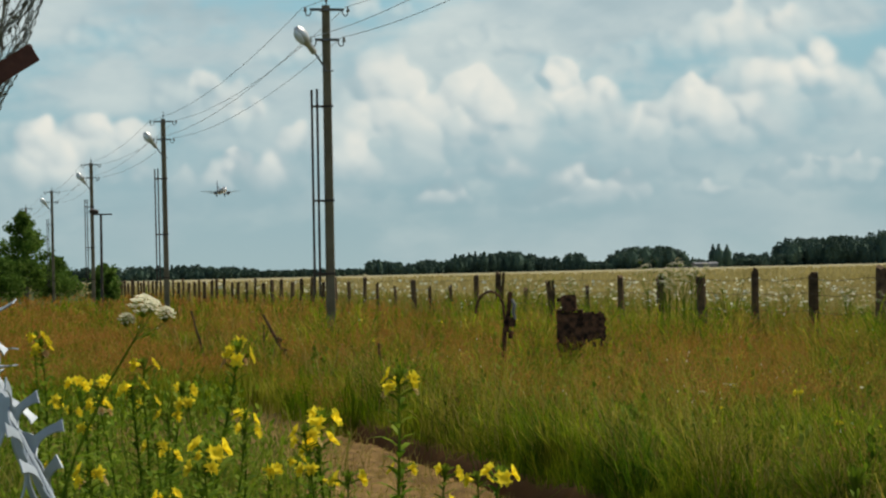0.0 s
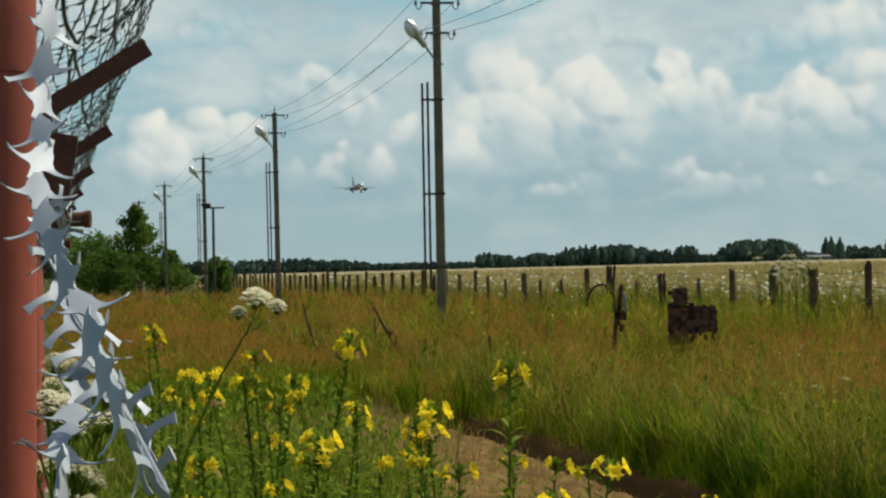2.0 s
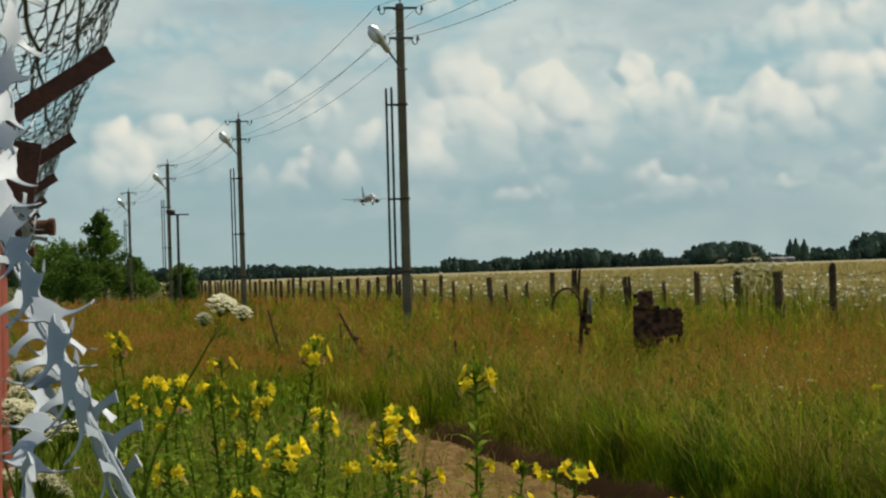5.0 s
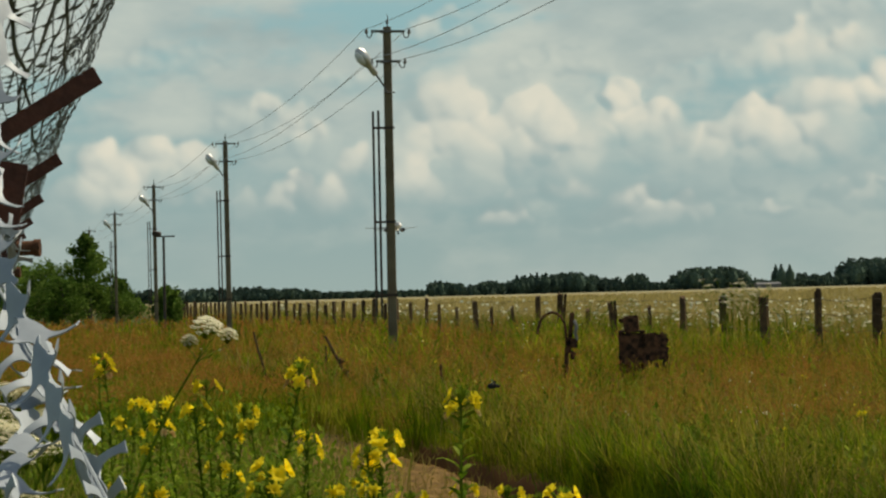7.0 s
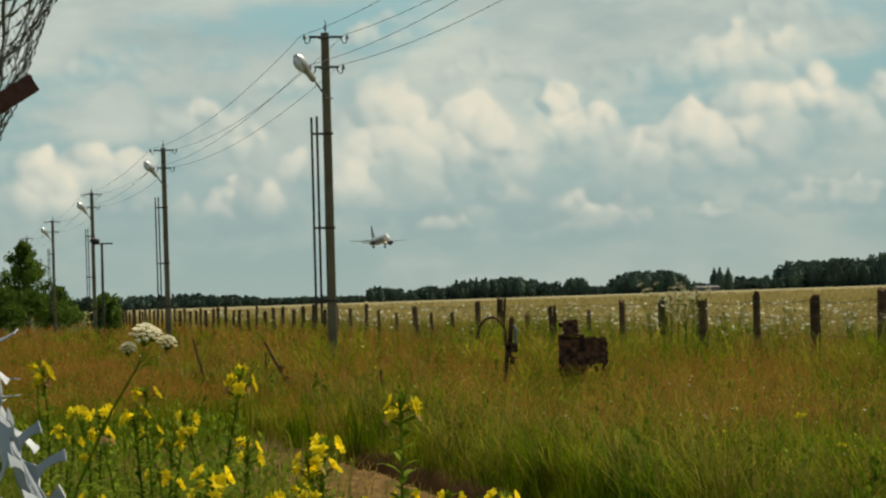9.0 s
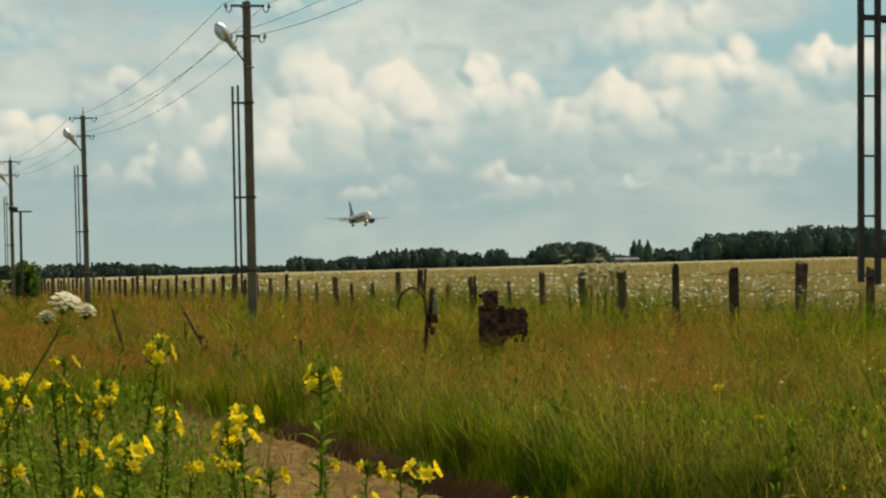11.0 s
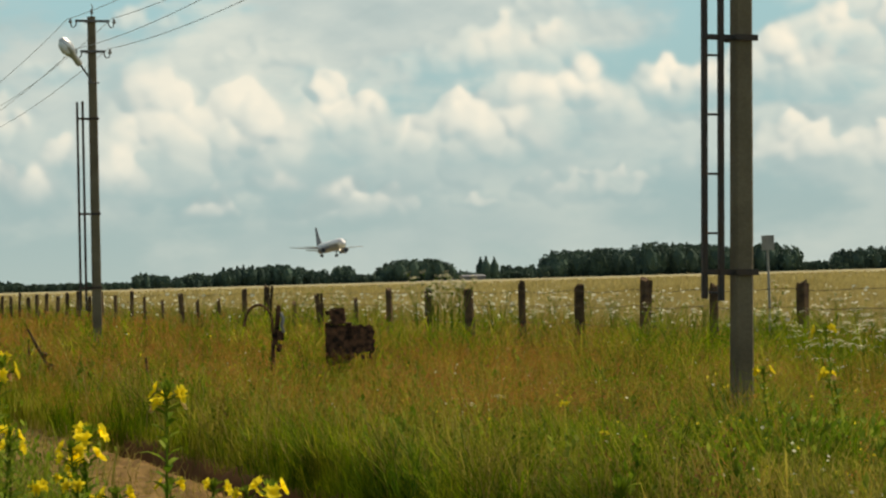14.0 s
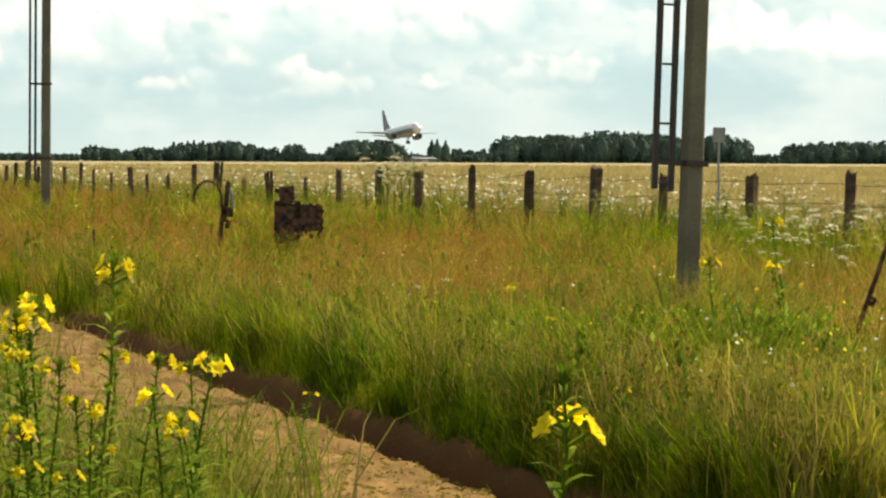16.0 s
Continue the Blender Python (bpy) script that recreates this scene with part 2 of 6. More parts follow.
def smoothstep(a, b, x):
    s = np.clip((x - a) / (b - a), 0, 1)
    return s * s * (3 - 2 * s)


def lattice(x, y, seed):
    """Smooth value noise, 0 to 1, in numpy."""
    xi, yi = np.floor(x).astype(np.int64), np.floor(y).astype(np.int64)
    fx, fy = x - xi, y - yi
    fx, fy = fx * fx * (3 - 2 * fx), fy * fy * (3 - 2 * fy)

    def h(i, j):
        k = (i * 374761393 + j * 668265263 + seed * 974711) & 0x7FFFFFFF
        k = ((k ^ (k >> 13)) * 1274126177) & 0x7FFFFFFF
        return ((k ^ (k >> 16)) & 0xFFFF) / 65535.0

    return (h(xi, yi) * (1 - fx) + h(xi + 1, yi) * fx) * (1 - fy) + (h(xi, yi + 1) * (1 - fx) + h(xi + 1, yi + 1) * fx) * fy


def fbm(x, y, seed=1, octaves=5):
    total, amp, norm = 0, 1.0, 0
    for o in range(octaves):
        total, norm = total + amp * lattice(x * 2**o, y * 2**o, seed + o * 17), norm + amp
        amp *= 0.52
    return total / norm


# Everything here runs along one line: the fences, the pole line and the furrow. q is the distance to the right of the camera's own line, y the way ahead.
SLANT = -0.17


def along(q, y):
    return q + SLANT * y


def height(x, y):
    """The lie of the land."""
    q = x - SLANT * y
    wob = 0.35 * (fbm(x * 0 + 3.1, y * 0.25, 5, 3) - 0.5)
    d = q - 4.43 - wob
    furrow = -0.36 * np.exp(-((d / 0.15) ** 4)) + 0.10 * np.exp(-(((d - 0.6) / 0.3) ** 2))
    fade = smoothstep(60, 40, y) * smoothstep(5, 9, y)
    bumps = 0.06 * (fbm(x * 1.1, y * 0.6, 9, 4) - 0.5) * smoothstep(300, 60, np.abs(y))
    clods = 0.16 * (fbm(x * 7, y * 3.2, 15, 4) - 0.5) * smoothstep(1.1, 0.2, np.abs(d)) * fade
    clods = clods + 0.11 * (fbm(x * 5, y * 3.0, 16, 5) - 0.5) * smoothstep(1.6, 2.4, q) * smoothstep(4.4, 4.0, q) * fade
    return furrow * fade + bumps + clods + 0.30 * smoothstep(16.5, 60, q) * smoothstep(900, 200, np.hypot(x, y))

# ---- ground ----
def ground():
    """One sheet to the horizon: fine rings near by, wide ones far out."""
    radii = np.concatenate([[0.5], np.geomspace(1.2, 60, 520), np.geomspace(63, 4700, 60)])
    fine = np.arange(-18, 30, 0.25)
    coarse = np.arange(30, 342, 6.0)
    turns = np.radians(np.concatenate([fine, coarse]))
    r, a = np.meshgrid(radii, turns, indexing="ij")
    x, y = r * np.sin(a), r * np.cos(a)
    z = height(x, y)
    nr, na = r.shape
    i, j = np.meshgrid(np.arange(nr - 1), np.arange(na), indexing="ij")
    k = (j + 1) % na
    quads = np.stack([i * na + j, (i + 1) * na + j, (i + 1) * na + k, i * na + k], -1).reshape(-1, 4)[:, ::-1]
    co = np.concatenate([np.stack([x, y, z], -1).reshape(-1, 3), [[0, 0, height(np.array([0.0]), np.array([0.0]))[0]]]])
    tris = np.stack([np.full(na, len(co) - 1), np.arange(na), (np.arange(na) + 1) % na], -1)[:, ::-1]
    ob = sheet("ground", co, np.concatenate([quads.ravel(), tris.ravel()]), np.concatenate([np.full(len(quads), 4), np.full(len(tris), 3)]), M_EARTH)
    x, y = co[:, 0], co[:, 1]
    q = x - SLANT * y
    wob = 0.35 * (fbm(x * 0 + 3.1, y * 0.25, 5, 3) - 0.5)
    patch = fbm(x * 0.9, y * 0.5, 21, 4) - 0.5
    grassy = np.maximum.reduce([smoothstep(5.0, 5.5, q + patch), smoothstep(2.1, 1.2, q + 2.2 * patch), smoothstep(24, 34, y + 8 * patch)])
    raw = np.exp(-(((q - 4.50 - wob) / 0.27) ** 4)) * smoothstep(70, 40, y)
    crop = smoothstep(17, 24, q + 6 * patch)
    for name, v in (("grassy", grassy), ("raw", raw), ("crop", crop)):
        ob.data.attributes.new(name, "FLOAT", "POINT").data.foreach_set("value", v.astype(np.float32))
    ob.data.polygons.foreach_set("use_smooth", [True] * len(ob.data.polygons))
    return tagged(ob, "sandy earth and meadow ground running out to golden fields", "ground", kind="structure")


ground()


# ---- sky ----
def clouds():
    """The sky's lower band far behind everything: summer cumulus over a hazy blue horizon."""
    az = np.radians(np.concatenate([np.arange(-14, 27, 0.05), np.arange(27, 346, 1.5)]))
    el = np.radians(np.concatenate([np.arange(-0.8, 10, 0.05), np.arange(10, 27, 0.6)]))
    A, E = np.meshgrid(az, el, indexing="ij")
    U, V = A, E
    far = 4300.0
    co = np.stack([far * np.sin(A), far * np.cos(A), 1.7 + far * np.tan(E)], -1).reshape(-1, 3)
    na, ne = A.shape
    i, j = np.meshgrid(np.arange(na), np.arange(ne - 1), indexing="ij")
    k = (i + 1) % na
    quads = np.stack([i * ne + j, i * ne + j + 1, k * ne + j + 1, k * ne + j], -1).reshape(-1, 4)
    # heaps: turn, rise, half width, half height (radians), brightness
    heaps = [(0.045, 0.073, 0.034, 0.018, 1.0), (0.030, 0.0725, 0.012, 0.008, 1.1), (0.075, 0.0655, 0.011, 0.008, 1.0), (0.107, 0.077, 0.015, 0.011, 1.0), (0.164, 0.069, 0.023, 0.013, 1.0),
             (0.180, 0.102, 0.013, 0.007, 0.9), (-0.0515, 0.081, 0.016, 0.008, 0.8), (-0.037, 0.072, 0.011, 0.006, 0.9), (-0.090, 0.062, 0.013, 0.010, 0.9), (-0.118, 0.054, 0.010, 0.012, 1.0),
             (-0.034, 0.0465, 0.015, 0.0075, 1.0), (-0.013, 0.056, 0.006, 0.009, 0.8), (0.013, 0.050, 0.008, 0.0085, 0.9), (0.0515, 0.034, 0.010, 0.0063, 0.8), (0.083, 0.043, 0.009, 0.0045, 0.8),
             (0.118, 0.036, 0.017, 0.006, 0.9), (0.165, 0.034, 0.009, 0.0035, 0.8), (0.206, 0.083, 0.015, 0.010, 1.0), (-0.061, 0.0435, 0.010, 0.005, 0.6), (0.132, 0.0615, 0.010, 0.007, 0.7),
             (-0.085, 0.044, 0.015, 0.005, 0.6), (0.256, 0.085, 0.011, 0.0065, 1.0), (0.188, 0.105, 0.013, 0.007, 0.9), (0.296, 0.091, 0.014, 0.009, 0.9), (0.314, 0.0566, 0.022, 0.008, 1.1),
             (0.209, 0.039, 0.017, 0.0054, 0.7), (0.229, 0.0435, 0.006, 0.0035, 0.8), (0.353, 0.046, 0.015, 0.006, 0.7), (0.141, 0.093, 0.012, 0.007, 0.6), (0.238, 0.066, 0.012, 0.006, 0.6), (0.33, 0.105, 0.016, 0.009, 0.9)]
    heaps = [(a, e, (1.45 if a < 0.18 else 1.8) * ra, (1.5 if a < 0.18 else 1.75) * re, p) for a, e, ra, re, p in heaps]
    rnd = random.Random(14)
    # each bright heap stands before a larger, greyer body
    heaps += [(a - 0.25 * ra, e - 0.35 * re, 1.5 * ra, 1.35 * re, 0.62) for a, e, ra, re, p in heaps if p > 0.85]
    # dim grey banks that fill the sky between the bright heaps
    for _ in range(64):
        e = rnd.uniform(0.03, 0.16)
        size = rnd.uniform(0.35, 1.0) * (0.35 + 5.5 * e)
        heaps.append((rnd.uniform(-0.2, 0.42), e, 0.034 * size, 0.011 * size, rnd.uniform(0.30, 0.68)))
    w1, w2 = fbm(U * 170, V * 170, 3, 4) - 0.5, fbm(U * 170 + 9, V * 170 + 4, 8, 4) - 0.5
    b1, b2 = fbm(U * 45, V * 45, 23, 3) - 0.5, fbm(U * 45 + 7, V * 45 + 2, 28, 3) - 0.5
    PU, PV = U + 0.0050 * w1 + 0.006 * b1, V + 0.0044 * w2 + 0.004 * b2
    bulge, mass, gain = np.zeros_like(U), np.zeros_like(U), np.zeros_like(U)
    for a, e, ra, re, power in heaps:
        for _ in range(int(18 + 26 * ra / re)):
            u, w = rnd.uniform(-1, 1), rnd.random()
            crest = (1 - u * u) ** 0.55 * (0.7 + 0.3 * math.sin(u * 7 + a * 90))
            cu, cv = a + 0.9 * ra * u, e + re * (-0.62 + 1.35 * w * crest)
            r = re * rnd.uniform(0.20, 0.46)
            near = re * rnd.uniform(0.0, 0.55)
            i0, i1 = np.searchsorted(az, (cu - r - 0.008, cu + r + 0.008))
            j0, j1 = np.searchsorted(el, (cv - r - 0.008, cv + r + 0.008))
            cut = (slice(i0, i1), slice(j0, j1))
            d2 = ((PU[cut] - cu) ** 2 + (PV[cut] - cv) ** 2) / (r * r)
            body = np.sqrt(np.clip(1 - d2, 0, 1))
            bulge[cut] = np.maximum(bulge[cut], np.where(body > 0, near + r * body, 0))
            soft = np.clip(1.25 - d2, 0, 1.25) * (0.35 + 0.65 * float(smoothstep(-0.75, 0.1, (cv - e) / re)))
            mass[cut] = np.maximum(mass[cut], soft)
            gain[cut] = np.maximum(gain[cut], np.clip(1.3 - d2, 0, 1) * power * (0.55 + 0.45 * float(smoothstep(-0.6, 0.5, (cv - e) / re))))

    def blur(f, n):
        for _ in range(n):
            f = (np.roll(f, 1, 0) + 2 * f + np.roll(f, -1, 0)) / 4
            f = (np.roll(f, 1, 1) + 2 * f + np.roll(f, -1, 1)) / 4
        return f

    bulge, mass, gain = blur(bulge, 4), blur(mass, 3), blur(gain, 8)
    gu, gv = np.gradient(bulge, az, el)
    steep = np.sqrt(1 + gu**2 + gv**2)
    facing = (-0.55 * gu - 0.66 * gv + 0.50) / steep
    grain = fbm(U * 90, V * 110, 44, 5) - 0.5
    lit = np.clip((0.44 + 0.56 * facing + 0.35 * grain) * (0.36 + 0.76 * gain), 0, 1)
    lit = lit * (0.72 + 0.28 * smoothstep(0.03, 0.075, V))
    cumulus = smoothstep(0.0, 0.95, mass) * (0.35 + 0.65 * smoothstep(0.25, 0.8, gain))
    rows = smoothstep(0.34, 0.64, fbm(U * 11, V * 34 + 2, 31, 6) + 0.20 * (fbm(U * 70, V * 90, 14, 5) - 0.5))
    veil = rows * (0.42 + 0.55 * smoothstep(0.02, 0.10, V))
    total = np.maximum(cumulus * (0.55 + 0.45 * smoothstep(0.12, 0.5, lit)), 0.85 * veil)
    soft = 0.42 + 0.85 * (fbm(U * 24, V * 52, 40, 6) - 0.42)
    weight = np.clip(cumulus / (cumulus + 0.4 * veil + 1e-6), 0, 1)
    shade = lit * weight + soft * (1 - weight)
    ob = sheet("sky_backdrop", co, quads.ravel(), np.full(len(quads), 4), None)
    ob.data.polygons.foreach_set("use_smooth", [True] * len(ob.data.polygons))
    edge = smoothstep(0.46, 0.30, E)
    for name, val in (("cover", total), ("lit", shade), ("rise", E), ("edge", edge)):
        ob.data.attributes.new(name, "FLOAT", "POINT").data.foreach_set("value", val.ravel().astype(np.float32))
    m = bpy.data.materials.new("cloudy_sky")
    m.use_nodes = True
    n, link = m.node_tree.nodes, m.node_tree.links.new
    n.remove(n["Principled BSDF"])

    def attr(name):
        a = n.new("ShaderNodeAttribute")
        a.attribute_name = name
        return a.outputs["Fac"]

    def ramp(src, *stops):
        r = n.new("ShaderNodeValToRGB")
        els = r.color_ramp.elements
        while len(els) < len(stops):
            els.new(0.5)
        for e2, (p, c) in zip(els, stops):
            e2.position, e2.color = p, (*c, 1)
        link(src, r.inputs["Fac"])
        return r.outputs["Color"]

    rise = n.new("ShaderNodeMapRange")
    rise.inputs["From Max"].default_value = 0.15
    link(attr("rise"), rise.inputs["Value"])
    blue = ramp(rise.outputs["Result"], *BLUES)
    white = ramp(attr("lit"), *WHITES)
    mix = n.new("ShaderNodeMix")
    mix.data_type = "RGBA"
    link(attr("cover"), mix.inputs["Factor"])
    link(blue, mix.inputs["A"])
    link(white, mix.inputs["B"])
    em, clear, out = n.new("ShaderNodeEmission"), n.new("ShaderNodeBsdfTransparent"), n.new("ShaderNodeMixShader")
    em.inputs["Strength"].default_value = 0.94
    link(mix.outputs["Result"], em.inputs["Color"])
    link(attr("edge"), out.inputs[0])
    link(clear.outputs[0], out.inputs[1])
    link(em.outputs[0], out.inputs[2])
    link(out.outputs[0], n["Material Output"].inputs["Surface"])
    ob.data.materials.clear()
    ob.data.materials.append(m)
    return tagged(ob, "hazy blue summer sky with heaped white and grey clouds", "sky", kind="structure")


BLUES = ((0.0, (0.39, 0.53, 0.57)), (0.2, (0.34, 0.50, 0.56)), (0.6, (0.33, 0.56, 0.65)), (1.0, (0.33, 0.60, 0.73)))
WHITES = ((0.0, (0.33, 0.45, 0.51)), (0.35, (0.52, 0.62, 0.66)), (0.62, (0.70, 0.77, 0.77)), (1.0, (0.91, 0.91, 0.85)))
clouds()


# ---- pole line ----
POLE_QS = [8.43, 8.43, 8.45, 7.97, 7.82, 7.6]
POLES = [18.6, 49.2, 83.5, 114.0, 148.0, 181.0]
TOP = 7.4


def pole(q, y, lean=0.0, lamp_on=True, rack=(1.25, 5.6, 0.34), clamps=(1.7, 3.25, 5.25), gap=0.11, girth=1.0, rungs=False):
    x = along(q, y)
    ob = thing("lighting_pole", pose(x, y, 0, 0, lean, math.degrees(math.atan(-SLANT))), "weathered grey concrete pole with crossarms, wires and a lamp" if lamp_on else "weathered grey concrete pole with a dark steel rack", "utility pole", "poles of the overhead line")
    bm = bmesh.new()
    rings = []
    for z, a, b in ((-0.4, 0.094, 0.080), (2.5, 0.089, 0.077), (5.0, 0.084, 0.074), (TOP, 0.078, 0.072)):
        c, a, b = 0.018, a * girth, b * girth
        pts = [(a - c, b), (a, b - c), (a, -b + c), (a - c, -b), (-a + c, -b), (-a, -b + c), (-a, b - c), (-a + c, b)]
        rings.append([bm.verts.new((px, py, z)) for px, py in pts])
    for r, s in zip(rings, rings[1:]):
        for k in range(8):
            bm.faces.new((r[k], s[k], s[(k + 1) % 8], r[(k + 1) % 8]))
    bm.faces.new(rings[-1][::-1])
    bm.faces.new(rings[0])
    part("shaft", bm, M_CONCRETE, ob)
    for z, half, drop in ((TOP - 0.10, 0.36, 0.0), (TOP - 0.74, 0.26, 0.0)):
        bm = bmesh.new()
        box(bm, (2 * half, 0.06, 0.05), (0, -0.11, z), bevel=0.006)
        box(bm, (0.21, 0.035, 0.05), (0, 0.10, z), bevel=0.004)
        for s in (-1, 1):
            tube(bm, (s * 0.11, -0.12, z), (s * 0.11, 0.12, z), 0.012, n=6)
        arm = part("crossarm", bm, M_IRON, ob, "rusty steel crossarm")
        for s in (-1, 1):
            bm = bmesh.new()
            px = s * (half - 0.03)
            sweep(bm, [(px, -0.11, z), (px + s * 0.015, -0.11, z - 0.09), (px + s * 0.06, -0.11, z - 0.14), (px + s * 0.11, -0.11, z - 0.12), (px + s * 0.13, -0.11, z - 0.03), (px + s * 0.13, -0.11, z + 0.02)], 0.012, 6)
            hook = part("hook", bm, M_IRON, arm)
            bm = bmesh.new()
            tube(bm, (px + s * 0.13, -0.11, z - 0.05), (px + s * 0.13, -0.11, z - 0.01), 0.033, 0.04, 10)
            tube(bm, (px + s * 0.13, -0.11, z - 0.012), (px + s * 0.13, -0.11, z + 0.05), 0.028, 0.022, 10)
            part("insulator", bm, M_CERAMIC, arm, "small glazed pin insulator")
    bm = bmesh.new()
    sweep(bm, [(0, -0.06, TOP - 0.05), (0, -0.06, TOP + 0.12), (0.015, -0.06, TOP + 0.2), (-0.01, -0.06, TOP + 0.27)], [0.014, 0.012, 0.01, 0.008], 6)
    tube(bm, (0, -0.06, TOP + 0.06), (0, -0.06, TOP + 0.15), 0.03, 0.025, 8)
    part("top_pin", bm, M_IRON, ob)
    # lamp on its slanting bracket
    bm = bmesh.new()
    sweep(bm, [(-0.05, -0.11, TOP - 1.38), (-0.10, -0.12, TOP - 1.27), (-0.36, -0.2, TOP - 0.92), (-0.42, -0.22, TOP - 0.84)], 0.021, 8)
    tube(bm, (-0.12, -0.12, TOP - 1.40), (0.12, -0.12, TOP - 1.40), 0.014, n=6)
    arm = part("lamp_bracket", bm, M_IRON, ob)
    way = Vector((-0.62, -0.22, 0.78)).normalized()
    start = Vector((-0.28, -0.17, TOP - 1.03))
    turn = way.to_track_quat("Z", "Y").to_matrix().to_4x4()
    bm = bmesh.new()
    profile = [(0.0, 0.055), (0.02, 0.068), (0.22, 0.07), (0.26, 0.085), (0.33, 0.115), (0.46, 0.138), (0.60, 0.118), (0.69, 0.055), (0.705, 0.0)]
    ring_prev = None
    for d, r in profile:
        ring = [bm.verts.new((r * math.cos(a), r * math.sin(a), d)) for a in np.linspace(0, math.tau, 20, endpoint=False)] if r else [bm.verts.new((0, 0, d))]
        if ring_prev and len(ring) > 1:
            for k in range(20):
                bm.faces.new((ring_prev[k], ring_prev[(k + 1) % 20], ring[(k + 1) % 20], ring[k]))
        elif ring_prev:
            for k in range(20):
                bm.faces.new((ring_prev[k], ring_prev[(k + 1) % 20], ring[0]))
        ring_prev = ring
    bmesh.ops.transform(bm, matrix=Matrix.Translation(start) @ turn, verts=bm.verts)
    part("lamp_head", bm, M_LAMPSHELL, arm, "bright aluminium street lamp head")
    bm = bmesh.new()
    made = bmesh.ops.create_uvsphere(bm, u_segments=18, v_segments=8, radius=1)
    bmesh.ops.transform(bm, matrix=Matrix.Translation(start + way * 0.47 + Vector((-0.055, -0.04, -0.035))) @ turn @ Matrix.Diagonal((0.10, 0.10, 0.18, 1)), verts=bm.verts)
    part("diffuser", bm, M_LAMPGLASS, arm, "pale rounded lamp glass")
    # upright rack of two rails held off the shaft
    z0, z1, off = rack
    for k, px in enumerate((-off, -off + gap)):
        bm = bmesh.new()
        box(bm, (0.045, 0.05, z1 - z0 + (0.04 if k else 0)), (px, -0.02 - 0.03 * k, (z0 + z1) / 2), bevel=0.005)
        rail = part("rack_rail", bm, M_RACK, ob, "dark painted steel rail")
    for z in np.arange(z0 + 0.05, z1 - 0.1, 0.49) if rungs else ():
        bm = bmesh.new()
        tube(bm, (-off, -0.03, z), (-off + gap + 0.02, -0.04, z), 0.010, n=6)
        part("rung", bm, M_RACK, ob)
    for z in clamps:
        bm = bmesh.new()
        box(bm, (off - 0.02, 0.04, 0.045), (-off / 2 - 0.04, -0.045, z), bevel=0.005)
        for s in (-1, 1):
            box(bm, (0.205, 0.02, 0.05), (0, s * 0.105, z), bevel=0.004)
        part("clamp", bm, M_RACK, ob)
    return ob


P_LEAN = [1.7, 0.35, 0.0, 0.1, 0.2, -0.2]
for k, py in enumerate(POLES):
    if k == 0:
        pole(POLE_QS[k], py, P_LEAN[k], rack=(1.46, 4.6, 0.345), clamps=(1.68, 3.62), gap=0.135, girth=0.9, rungs=True)
    else:
        pole(POLE_QS[k], py, P_LEAN[k])


def wires():
    tips = []
    for (z, half) in ((TOP - 0.06, 0.46), (TOP - 0.70, 0.36)):
        for s in (-1, 1):
            tips.append((s * half, z))
    stops = [(8.43, -12.4), *zip(POLE_QS, POLES), (7.4, 214.0)]
    for (qa, a), (qb, b) in zip(stops, stops[1:]):
        for off, z in tips:
            bm = bmesh.new()
            pts = []
            for k in range(25):
                f = k / 24
                y = a + (b - a) * f
                pts.append((along(qa + (qb - qa) * f, y) + off, y - 0.11, z - (0.55 if b < 60 else 0.36) * 4 * f * (1 - f) * ((b - a) / 32) ** 2))
            sweep(bm, pts, 0.0062, 5)
            tagged(part("overhead_wire", bm, M_WIRE), "thin sagging grey overhead wire strung between poles", "wire", "wires of the overhead line")


wires()


# ---- field fence ----
def fence_post(seed, width, top, lean, split):
    bm = bmesh.new()
    n = 9
    rings = []
    rnd = random.Random(seed)
    zs = (-0.2, 0.3, 0.7, 1.1, top - 0.06, top)
    shape = [1 + rnd.uniform(-0.22, 0.22) for _ in range(n)]
    for i, z in enumerate(zs):
        rings.append([bm.verts.new((math.cos(a) * width / 2 * shape[k] * (1 - 0.03 * i) + rnd.uniform(-0.006, 0.006), math.sin(a) * width / 2 * shape[k], z + (rnd.uniform(-0.09, 0.04) if i > 3 else 0)))
                      for k, a in enumerate(np.linspace(0, math.tau, n, endpoint=False))])
    for r, s in zip(rings, rings[1:]):
        for k in range(n):
            bm.faces.new((r[k], r[(k + 1) % n], s[(k + 1) % n], s[k]))
    bm.faces.new(rings[-1])
    if split:
        # a splintered stub beside the post
        box(bm, (0.06, 0.07, top * 0.95), (width * 0.62, 0.02, top * 0.475 + 0.06), Euler((0, radians(3), 0)).to_matrix(), 0.008)
    bmesh.ops.transform(bm, matrix=Matrix.Rotation(radians(lean), 4, "Y"), verts=bm.verts)
    return bm


FENCE_Q = 15.0
STEP = 2.7525


